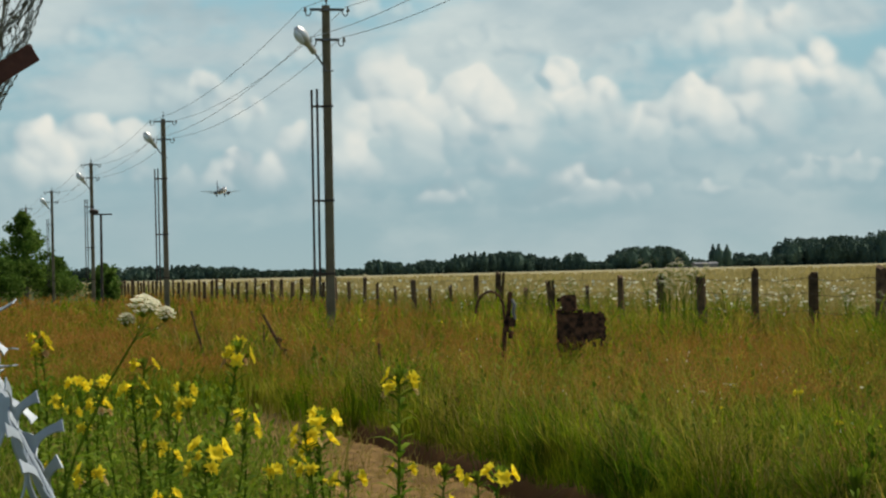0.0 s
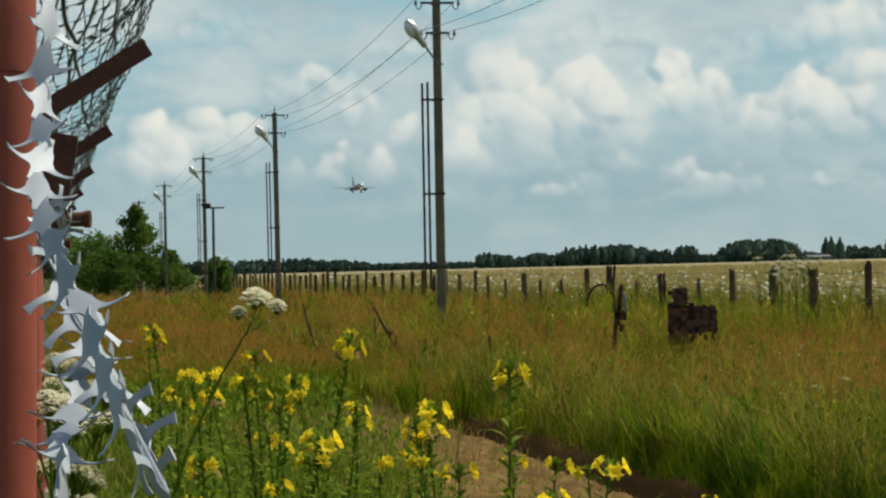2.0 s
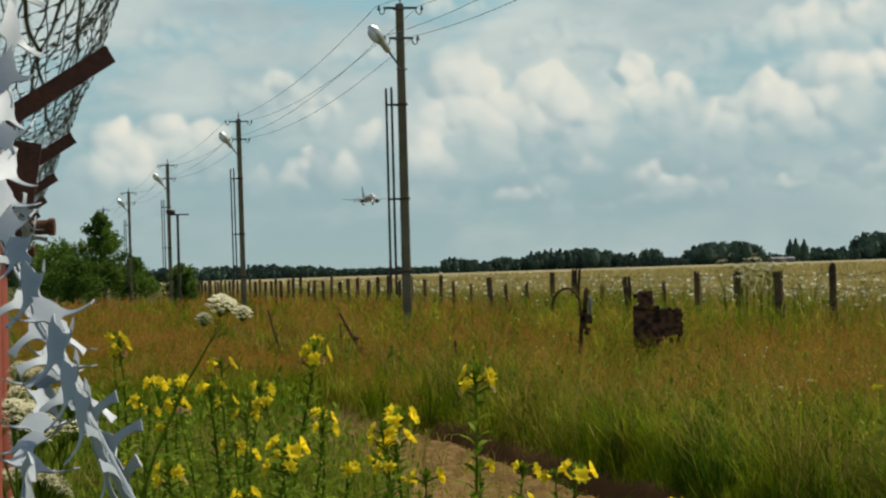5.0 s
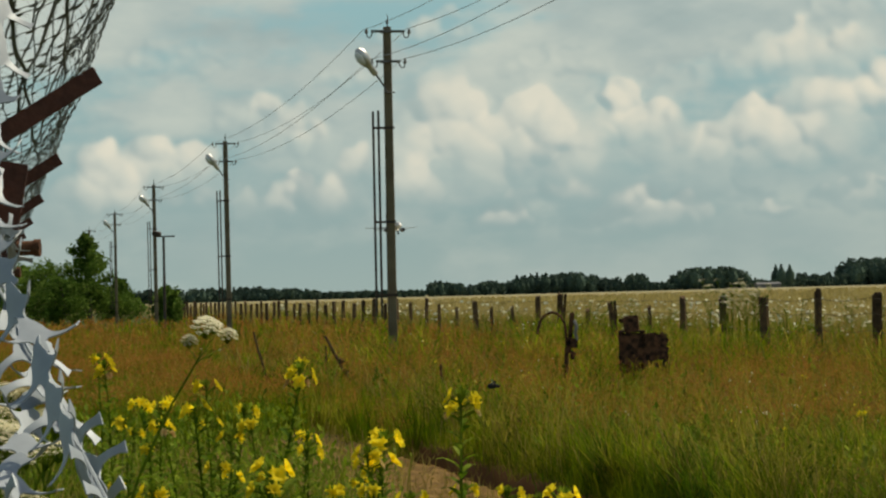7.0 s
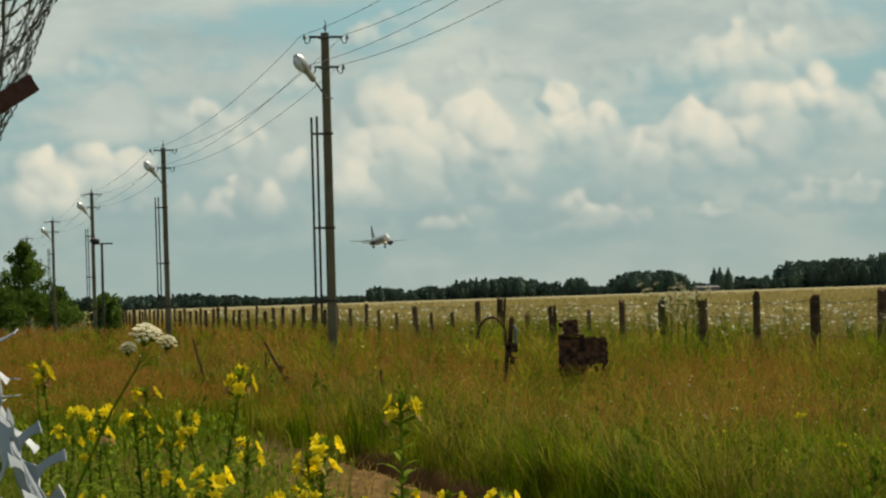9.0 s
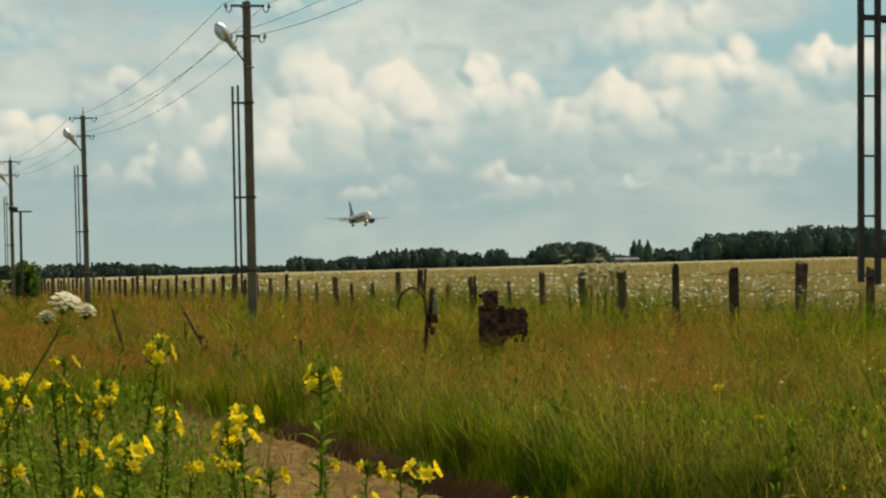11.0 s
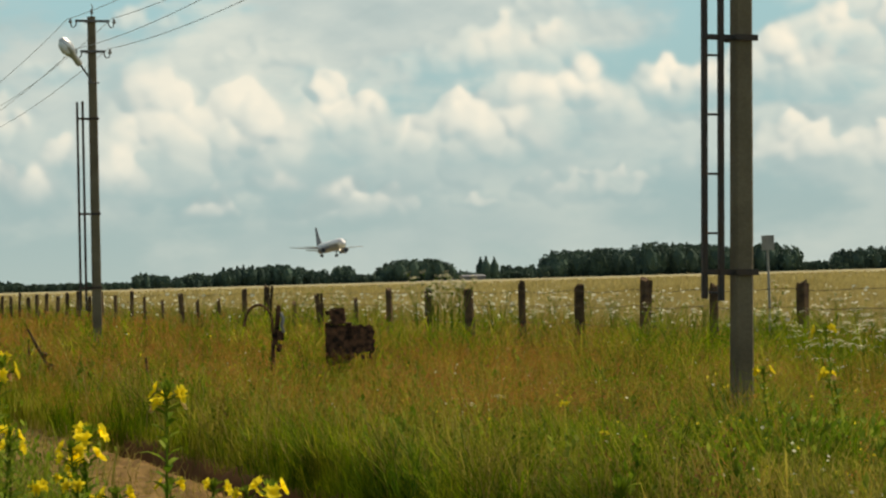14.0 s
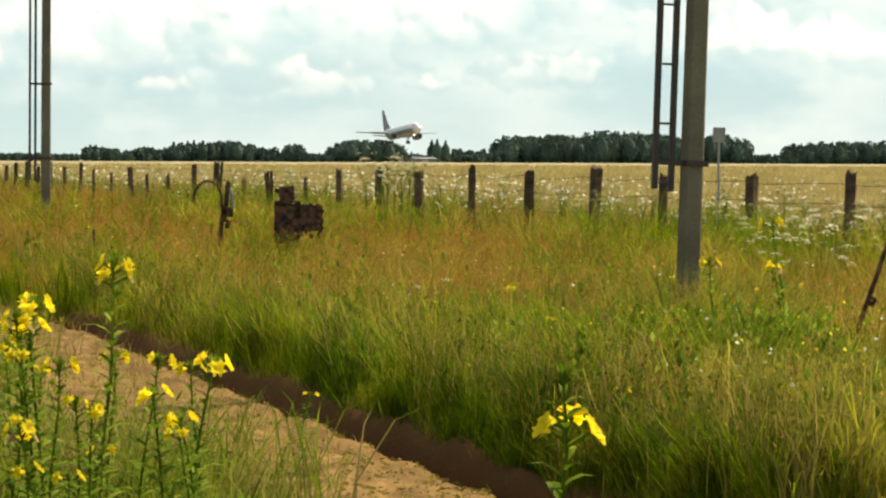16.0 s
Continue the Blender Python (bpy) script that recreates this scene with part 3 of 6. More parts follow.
def field_fence():
    rnd = random.Random(4)
    fence = thing("field_fence", pose(0, 0, 0), "old weathered wooden post fence with barbed wire strands", "fence")
    missing, tops = {8, 10, 13, 14, 16, 17}, {}
    for n in range(-4, 62):
        y = STEP * (n + 11.32)
        top = 1.53 + rnd.uniform(-0.05, 0.05) * (1 if n < 8 else 2.6) - (0.05 if n > 11 else 0) + (0.07 if n in (2, 4) else 0)
        wide = 0.165 + rnd.uniform(-0.02, 0.02)
        lean = rnd.uniform(-2.0, 2.0)
        if n == 9:
            lean = -7
        if n in missing:
            top, wide = 1.32 + rnd.uniform(-0.1, 0.05), 0.11
        x = along(FENCE_Q, y) + rnd.uniform(-0.05, 0.05)
        ob = part("fence_post", fence_post(n, wide, top, lean, n in (0, 2, 9, 11)), M_WOOD, fence)
        ob.matrix_basis = pose(x, y, float(height(np.array([x]), np.array([y]))[0]) * 0.0, 0, 0, rnd.uniform(0, 40))
    for z in (1.42, 1.16, 0.86):
        bm = bmesh.new()
        pts = []
        for k in range(-16, 240):
            y = STEP * (k / 4 + 11.32)
            pts.append((along(FENCE_Q, y) - 0.09, y, z - 0.03 * abs(math.sin(math.pi * k / 4)) + 0.015 * math.sin(k * 1.7)))
        sweep(bm, pts, 0.006, 4)
        part("barbed_wire", bm, M_OLDWIRE, fence, "slack rusty barbed wire")


field_fence()


# ---- airliner ----
def lathe(bm, profile, n=28, matrix=None):
    prev = None
    for y, r, z in profile:
        ring = [bm.verts.new((r * math.cos(a), y, z + r * math.sin(a))) for a in np.linspace(0, math.tau, n, endpoint=False)]
        if prev:
            for k in range(n):
                bm.faces.new((prev[k], ring[k], ring[(k + 1) % n], prev[(k + 1) % n]))
        else:
            bm.faces.new(ring)
        prev = ring
    bm.faces.new(prev[::-1])
    if matrix:
        bmesh.ops.transform(bm, matrix=matrix, verts=bm.verts)


def blade_wing(bm, stations, thick=0.12):
    """A wing through stations of (x, leading y, chord, z)."""
    prev = None
    prof = [(0, 0), (0.08, 0.5), (0.3, 0.62), (0.65, 0.35), (1, 0.02), (0.65, -0.18), (0.3, -0.38), (0.08, -0.35)]
    for x, y, c, z in stations:
        ring = [bm.verts.new((x, y - c * p, z + c * thick * q)) for p, q in prof]
        if prev:
            for k in range(8):
                bm.faces.new((prev[k], ring[k], ring[(k + 1) % 8], prev[(k + 1) % 8]))
        else:
            bm.faces.new(ring)
        prev = ring
    bm.faces.new(prev[::-1])
    bmesh.ops.recalc_face_normals(bm, faces=bm.faces)


def airliner():
    """Twin-engined regional jet, nose towards +y, gear down; its origin is amidships on the fuselage axis."""
    ob = thing("airliner", pose(0, 0, 0), "white twin-engined jet airliner with a dark tail, landing with wheels down", "airplane")
    bm = bmesh.new()
    lathe(bm, [(15.5, 0.05, -0.45), (15.2, 0.6, -0.38), (14.5, 1.1, -0.25), (13.5, 1.52, -0.10), (12.0, 1.83, 0), (9.5, 1.92, 0), (0, 1.92, 0), (-6, 1.92, 0), (-9.0, 1.6, 0.22), (-12.0, 0.9, 0.65), (-14.4, 0.38, 1.0), (-15.0, 0.15, 1.05)])
    body = part("fuselage", bm, M_PLANE, ob)
    # the underside's shade, coloured in grey on a shell just outside the fuselage's lower third
    bm = bmesh.new()
    arcs = []
    for y, r, z in ((13.6, 1.50, -0.11), (12.0, 1.845, 0), (9.5, 1.935, 0), (4, 1.935, 0), (-2, 1.935, 0), (-6, 1.935, 0), (-9.0, 1.615, 0.22), (-12.0, 0.915, 0.65)):
        arcs.append([bm.verts.new((r * math.cos(radians(a)), y, z + r * math.sin(radians(a)))) for a in range(180, 361, 15)])
    for p, o in zip(arcs, arcs[1:]):
        for k in range(len(p) - 1):
            bm.faces.new((p[k], p[k + 1], o[k + 1], o[k]))
    bmesh.ops.recalc_face_normals(bm, faces=bm.faces)
    part("belly_shade_shell", bm, M_BELLY_SHADE, body, "underside with its shade put in as dark grey")
    bm = bmesh.new()
    for s in (-1, 1):
        for k, (px, py) in enumerate(((0.32, 14.05), (0.85, 13.6))):
            box(bm, (0.5, 0.5, 0.42), (s * px * 1.1, py, 0.82), Euler((radians(-38), 0, radians(-s * (10 + 35 * k)))).to_matrix(), 0.05)
    part("cockpit_window", bm, M_DARK, body, "dark cockpit windscreen")
    wbm = bmesh.new()
    box(wbm, (0.04, 0.26, 0.36), (0, 0, 0), bevel=0.03)
    first = part("cabin_window", wbm, M_DARK, body)
    first.matrix_basis = pose(1.868, 9.5, 0.45)
    for s in (-1, 1):
        for k in range(22):
            if s == 1 and k == 0:
                continue
            w = new("cabin_window", first.data)
            w.parent = body
            w.matrix_basis = pose(s * 1.868, 9.5 - k * 0.8, 0.45)
    for s in (-1, 1):
        bm = bmesh.new()
        blade_wing(bm, [(s * 0.6, 4.2, 5.6, -1.05), (s * 4.4, 1.9, 3.7, -0.75), (s * 13.4, -2.7, 1.5, 0.05), (s * 13.9, -3.1, 0.8, 0.12)], 0.11)
        wing = part("wing", bm, M_WING, ob, "grey swept wing")
        bm = bmesh.new()
        blade_wing(bm, [(s * 1.9, -1.5, 1.3, -1.35), (s * 8.2, -2.2, 0.8, -0.72)], 0.08)
        bmesh.ops.rotate(bm, cent=(0, -1.7, -1.1), matrix=Matrix.Rotation(radians(14), 3, "X"), verts=bm.verts)
        part("flap", bm, M_WING, wing)
        bm = bmesh.new()
        blade_wing(bm, [(s * 0.2, -10.9, 2.9, 0.75), (s * 4.9, -13.2, 1.3, 1.15)], 0.09)
        part("tailplane", bm, M_WING, ob)
        bm = bmesh.new()
        at = Matrix.Translation((s * 4.25, 0, -1.75))
        lathe(bm, [(4.9, 0.82, 0), (4.95, 0.93, 0), (4.6, 1.04, 0), (3.2, 1.12, 0), (1.6, 0.98, 0), (0.4, 0.62, 0), (-0.3, 0.35, 0)], 22, at)
        eng = part("engine", bm, M_ENGINE, ob, "dark jet engine under the wing")
        bm = bmesh.new()
        tube(bm, (s * 4.25, 4.93, -1.75), (s * 4.25, 4.98, -1.75), 0.66, n=20)
        part("fan", bm, M_DARK, eng)
        bm = bmesh.new()
        box(bm, (0.28, 3.2, 0.8), (s * 4.25, 1.6, -0.95), bevel=0.06)
        part("pylon", bm, M_WING, eng)
        bm = bmesh.new()
        tube(bm, (s * 2.75, -1.0, -1.1), (s * 2.75, -1.0, -3.1), 0.13, n=10)
        tube(bm, (s * 1.6, -1.0, -1.4), (s * 2.75, -1.0, -2.3), 0.07, n=8)
        box(bm, (0.06, 0.8, 1.0), (s * 3.0, -1.0, -1.75), bevel=0.02)
        gear = part("main_gear", bm, M_WING, ob, "lowered main landing gear leg")
        for o in (-0.33, 0.33):
            bm = bmesh.new()
            tube(bm, (s * 2.75 + o - 0.17, -1.0, -3.2), (s * 2.75 + o + 0.17, -1.0, -3.2), 0.52, n=18)
            bmesh.ops.bevel(bm, geom=[e for e in bm.edges if not e.is_manifold or e.calc_face_angle(0) > 1], offset=0.06, segments=2, affect="EDGES")
            part("wheel", bm, M_TYRE, gear)
    bm = bmesh.new()
    prof = [(-0.09, -9.4, 1.2), (0, -8.2, 1.5), (0, -10.8, 3.9), (0, -14.0, 8.1), (0, -15.7, 8.15), (0, -14.1, 1.3)]
    for s in (-1, 1):
        vs = [bm.verts.new((s * (0.16 if z < 3 else 0.09 if z < 5 else 0.05), y, z)) for _, y, z in prof[1:]]
        bm.faces.new(vs if s > 0 else vs[::-1])
    bm.verts.ensure_lookup_table()
    for k in range(5):
        bm.faces.new((bm.verts[k], bm.verts[(k + 1) % 5], bm.verts[5 + (k + 1) % 5], bm.verts[5 + k]))
    bmesh.ops.recalc_face_normals(bm, faces=bm.faces)
    part("tail_fin", bm, M_FIN, ob, "dark blue upright tail fin", smooth=False)
    bm = bmesh.new()
    tube(bm, (0, 10.9, -1.3), (0, 11.1, -3.1), 0.10, n=10)
    tube(bm, (0, 9.7, -1.5), (0, 11.0, -2.5), 0.06, n=8)
    box(bm, (0.04, 1.2, 0.6), (0.35, 10.2, -1.85), bevel=0.01)
    gear = part("nose_gear", bm, M_WING, ob, "lowered nose landing gear leg")
    for o in (-0.2, 0.2):
        bm = bmesh.new()
        tube(bm, (o - 0.11, 11.1, -3.2), (o + 0.11, 11.1, -3.2), 0.34, n=16)
        part("wheel", bm, M_TYRE, gear)
    bm = bmesh.new()
    for o in (-0.16, 0.16):
        tube(bm, (o, 11.14, -2.05), (o, 11.22, -2.05), 0.15, n=12)
    glow = bpy.data.materials.new("landing_light")
    glow.use_nodes = True
    glow.node_tree.nodes["Principled BSDF"].inputs["Emission Color"].default_value = (1, 0.86, 0.68, 1)
    glow.node_tree.nodes["Principled BSDF"].inputs["Emission Strength"].default_value = 2.5
    part("landing_light", bm, glow, gear, "lit landing lights")
    return ob


jet = airliner()


# ---- meadow, verge and field ----
rng = np.random.default_rng(7)


def blades(name, x, y, h, w, mat, lean=0.35, base=0.0, z=None, arch=False):
    """Grass: every blade a bent, pointed strip of its own, at x, y, of height h and width w; arch: its tip hangs over."""
    n = len(x)
    z = (height(x, y) if z is None else z) + base - 0.02
    turn, face = rng.uniform(0, math.tau, n), rng.uniform(0, math.pi, n)
    amount = h * lean * rng.uniform(0.15, 1.0, n)
    dx, dy = np.cos(turn) * amount, np.sin(turn) * amount
    side = np.stack([np.cos(face) * w / 2, np.sin(face) * w / 2, 0 * w], -1)
    foot = np.stack([x, y, z], -1)
    up = [(0.0, 0.0, 0.7), (0.35, 0.58, 1.0)]
    if arch:
        up = [(0.0, 0.0, 0.7), (0.16, 0.52, 1.0), (0.52, 0.88, 0.85)]
    droop = np.where(rng.random(n) < 0.5, rng.uniform(0.78, 1.0, n), 1.0) if arch else 1.0
    rings = []
    for out, rise, wide in up:
        c = foot + np.stack([dx * out, dy * out, h * rise], -1)
        rings += [c - side * wide, c + side * wide]
    rings.append(foot + np.stack([dx, dy, h * droop], -1))
    m = len(rings)
    co = np.stack(rings, 1).reshape(-1, 3)
    k = np.arange(n)[:, None] * m
    quads = [k + [[2 * i, 2 * i + 1, 2 * i + 3, 2 * i + 2]] for i in range(len(up) - 1)]
    flat = np.concatenate(quads + [k + [[m - 3, m - 2, m - 1]]], 1).ravel()
    return sheet(name, co, flat, np.tile([4] * (len(up) - 1) + [3], n), mat)


def flecks(name, x, y, z, size, tall, mat):
    """Small loose scales: seed husks, florets, leaves."""
    n = len(x)
    a, b = rng.uniform(0, math.tau, n), rng.uniform(-0.9, 0.9, n)
    s = np.stack([np.cos(a), np.sin(a), 0 * a], -1) * (size / 2)[:, None]
    up = np.stack([-np.sin(a) * np.sin(b), np.cos(a) * np.sin(b), np.cos(b)], -1) * (tall / 2)[:, None]
    c = np.stack([x, y, z], -1)
    co = np.stack([c - up, c + s, c + up, c - s], 1).reshape(-1, 3)
    return sheet(name, co, np.arange(4 * n), np.full(n, 4), mat)


def stretch(n, near, far, q0, q1, turn0=-0.20, turn1=0.40):
    """Places in the strip q0 to q1, thinning out with distance."""
    xs, ys = [], []
    while sum(map(len, xs)) < n:
        y = 1 / rng.uniform(1 / far, 1 / near, n)
        x = rng.uniform(turn0, turn1, n) * y
        q = x - SLANT * y
        ok = (q > q0) & (q < q1)
        xs.append(x[ok])
        ys.append(y[ok])
    return np.concatenate(xs)[:n], np.concatenate(ys)[:n]


def tufts(name, label, x, y, per, h, w, mat, reach=0.06, lean=0.7):
    """Clumps of blades that fan out from one foot each."""
    n = len(x) * per
    X = np.repeat(x, per) + rng.normal(0, reach, n)
    Y = np.repeat(y, per) + rng.normal(0, reach, n)
    ob = blades(name, X, Y, np.repeat(h, per) * rng.uniform(0.45, 1.12, n), np.repeat(w, per) * rng.uniform(0.6, 1.5, n), mat, lean, arch=True)
    return tagged(ob, label, "grass", kind="stuff")


def meadow():
    x, y = stretch(115000, 9.5, 160, 4.74, 16.5)
    q = x - SLANT * y
    lush = (0.45 + 0.55 * smoothstep(0.3, 0.7, fbm(x * 0.8, y * 0.35, 50, 3))) * (0.22 + 0.78 * smoothstep(0.40, 0.60, fbm(x * 3.4, y * 1.1, 51, 3)))
    rim = 0.72 + 0.28 * smoothstep(4.6, 5.4, q) + 0.28 * smoothstep(9, 14, q)
    h = (0.06 + 0.74 * lush) * rng.uniform(0.4, 1.3, len(x)) * rim
    ob = blades("meadow_grass", x, y, h, np.maximum(0.0045, 0.00028 * y) * rng.uniform(0.6, 1.6, len(x)), H_GRASS, 1.1, arch=True)
    tagged(ob, "tall uncut green meadow grass swaying before the fence", "grass", kind="stuff")
    x, y = stretch(6600, 9.5, 130, 4.80, 16.5)
    q = x - SLANT * y
    tall = np.clip(0.22 + 1.5 * (fbm(x * 1.1, y * 0.45, 57, 3) - 0.3), 0.2, 0.95) * rng.uniform(0.45, 1.25, len(x)) * (0.65 + 0.35 * smoothstep(4.6, 5.6, q) + 0.35 * smoothstep(9, 14, q))
    tufts("meadow_tufts", "lush arching clumps of green meadow grass", x, y, 17, tall, np.maximum(0.005, 0.0003 * y), H_GRASS, 0.08, 1.25)
    x, y = stretch(1300, 9.5, 60, 4.8, 15)
    tufts("straw_tufts", "bleached straw-coloured clumps among the green grass", x, y, 14, rng.uniform(0.45, 0.8, len(x)), np.maximum(0.005, 0.0003 * y), H_DRY, 0.08, 0.6)
    # flowering stems with reddish panicles
    x, y = stretch(31000, 10, 160, 5.0, 17)
    q = x - SLANT * y
    dry = fbm(x * 0.33, y * 0.15, 77, 4) + 0.14 * smoothstep(17, 32, y) - 0.12 * smoothstep(7.0, 5.0, q) * smoothstep(45, 25, y) + 0.10 * smoothstep(8, 13, q) + 0.06 + 0.46 * (fbm(x * 1.6, y * 0.8, 78, 3) - 0.5)
    keep = dry > rng.uniform(0.40, 0.74, len(x))
    x, y, dry = x[keep], y[keep], dry[keep]
    h = rng.uniform(0.55, 0.9, len(x)) * (0.75 + 0.4 * fbm(x * 0.9, y * 0.5, 79, 3))
    ob = blades("grass_stalks", x, y, h, np.maximum(0.003, 0.00016 * y), H_SEED, 0.25)
    tagged(ob, "dry reddish flowering grass stalks standing in the meadow", "grass", kind="stuff")
    n = 11
    zz = height(x, y) + h
    X = np.repeat(x, n) + rng.normal(0, 0.03, len(x) * n)
    Y = np.repeat(y, n) + rng.normal(0, 0.03, len(x) * n)
    Z = np.repeat(zz, n) - rng.uniform(0.0, 0.26, len(x) * n)
    s = np.maximum(0.007, 0.00032 * Y) * rng.uniform(0.5, 1.4, len(X))
    tagged(flecks("grass_seed_heads", X, Y, Z, s, s * 2.6, H_SEED), "reddish tan feathery seed heads over the meadow", "grass", kind="stuff")
    # lush dark clumps along the furrow's bank and here and there further in
    x, y = stretch(520, 10, 48, 4.72, 6.4)
    keep = fbm(x * 0.8, y * 0.4, 58, 3) > rng.uniform(0.38, 0.68, len(x))
    x, y = x[keep], y[keep]
    more = ((2.54, 18.9), (1.95, 15.9), (2.3, 16.6), (2.75, 12.3), (3.45, 14.2), (2.15, 14.7), (3.0, 12.8), (1.6, 15.6), (4.6, 16.3))
    for cx, cy in more:
        x = np.concatenate([x, rng.normal(cx, 0.20, 20)])
        y = np.concatenate([y, rng.normal(cy, 0.40, 20)])
    keep = x - SLANT * y > 4.74
    x, y = x[keep], y[keep]
    tufts("bank_clumps", "lush dark green clumps of grass on the furrow's bank", x, y, 24, rng.uniform(0.22, 0.72, len(x)), np.maximum(0.006, 0.00032 * y), H_LUSH, 0.10, 1.5)
    # fine bent stalks with pale ears standing clear of the grass near by
    x, y = stretch(5200, 9.5, 26, 4.9, 14)
    h = rng.uniform(0.5, 0.98, len(x)) * (0.72 + 0.4 * fbm(x * 1.1, y * 0.45, 57, 3))
    tagged(blades("eared_stalks", x, y, h, np.maximum(0.004, 0.0003 * y) * rng.uniform(0.7, 1.5, len(x)), H_HAZE, 0.7, arch=True), "thin bent stalks rising out of the near meadow", "grass", kind="stuff")
    # pale and greenish seed heads in the nearer grass
    x, y = stretch(7500, 9.5, 30, 4.9, 13)
    h = rng.uniform(0.35, 0.8, len(x)) * (0.7 + 0.5 * fbm(x * 1.1, y * 0.45, 57, 3))
    n = 13
    X = np.repeat(x, n) + rng.normal(0, 0.018, len(x) * n)
    Y = np.repeat(y, n) + rng.normal(0, 0.018, len(x) * n)
    Z = np.repeat(height(x, y) + h, n) - rng.uniform(0.0, 0.16, len(x) * n)
    s = rng.uniform(0.004, 0.008, len(X)) * np.maximum(1, Y / 18)
    tagged(flecks("pale_seed_heads", X, Y, Z, s, s * 3.2, H_HAZE), "pale tan and green grass seed heads in the nearer meadow", "grass", kind="stuff")
    # broad-leaved weeds, sorrel spikes and small flowers scattered through the grass
    x, y = stretch(620, 9.5, 36, 4.9, 15)
    n = 46
    f = rng.uniform(0.05, 1, len(x) * n)
    tall = np.repeat(rng.uniform(0.3, 0.8, len(x)), n)
    X, Y = (np.repeat(v, n) + rng.normal(0, 0.08, len(f)) * (1.15 - f) for v in (x, y))
    s = rng.uniform(0.012, 0.034, len(f)) * np.maximum(1, Y / 22)
    tagged(flecks("meadow_weeds", X, Y, height(X, Y) + tall * f, s, s * 2.3, H_LEAF), "leafy green weeds standing among the meadow grass", "weeds", kind="stuff")
    # small leaves of clover, yarrow and bedstraw woven through the grass
    x, y = stretch(70000, 9.5, 40, 4.75, 15)
    bed = fbm(x * 2.6, y * 0.9, 87, 3)
    keep = bed > rng.uniform(0.42, 0.72, len(x))
    x, y, bed = x[keep], y[keep], bed[keep]
    s = rng.uniform(0.007, 0.019, len(x)) * np.maximum(1, y / 16)
    z = height(x, y) + rng.uniform(0.1, 1.0, len(x)) ** 0.7 * (0.12 + 0.75 * bed)
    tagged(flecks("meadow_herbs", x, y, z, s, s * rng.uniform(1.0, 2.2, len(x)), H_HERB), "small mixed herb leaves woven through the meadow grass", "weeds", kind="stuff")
    x, y = stretch(1300, 9.5, 70, 4.9, 16)
    keep = fbm(x * 0.5, y * 0.25, 95, 3) > 0.5
    x, y = x[keep], y[keep]
    n = 30
    f = rng.uniform(0.45, 1, len(x) * n)
    tall = np.repeat(rng.uniform(0.5, 0.9, len(x)), n)
    X, Y = (np.repeat(v, n) + rng.normal(0, 0.018, len(f)) for v in (x, y))
    s = rng.uniform(0.006, 0.014, len(f)) * np.maximum(1, Y / 20)
    tagged(flecks("sorrel_spikes", X, Y, height(X, Y) + tall * f, s, s * 1.6, H_SORREL), "rusty red sorrel spikes in the meadow", "weeds", kind="stuff")
    for name, label, mat, count, size in (("small_yellow_flowers", "tiny yellow flowers dotted through the grass", H_PETAL, 260, 0.022), ("small_white_flowers", "tiny white flowers dotted through the grass", H_UMBEL, 240, 0.022)):
        x, y = stretch(count, 9.5, 60, 4.9, 16)
        s = rng.uniform(0.6, 1.3, count) * size * np.maximum(1, y / 25)
        tagged(flecks(name, x, y, height(x, y) + rng.uniform(0.45, 0.85, count), s, s * 0.8, mat), label, "flower", kind="stuff")


def crop_field():
    x, y = stretch(95000, 26, 600, 16.6, 900, -0.2, 0.45)
    q = x - SLANT * y
    h = (0.55 + 0.2 * fbm(x * 0.05, y * 0.03, 5, 3)) * rng.uniform(0.8, 1.15, len(x)) * (0.75 + 0.25 * smoothstep(16, 26, q))
    w = np.maximum(0.012, 0.00042 * y) * rng.uniform(0.7, 1.5, len(x))
    tagged(blades("ripening_field", x, y, h, w, H_CROP, 0.3), "golden ripening cereal field beyond the wooden fence", "field", kind="stuff")
    x, y = stretch(22000, 26, 160, 14.7, 20.5, -0.2, 0.45)
    h = rng.uniform(0.35, 0.8, len(x)) + 0.35 * smoothstep(36, 60, y)
    tagged(blades("field_edge_grass", x, y, h, np.maximum(0.008, 0.0004 * y), H_EDGE, 0.5), "mixed green and straw grass along the field edge", "grass", kind="stuff")


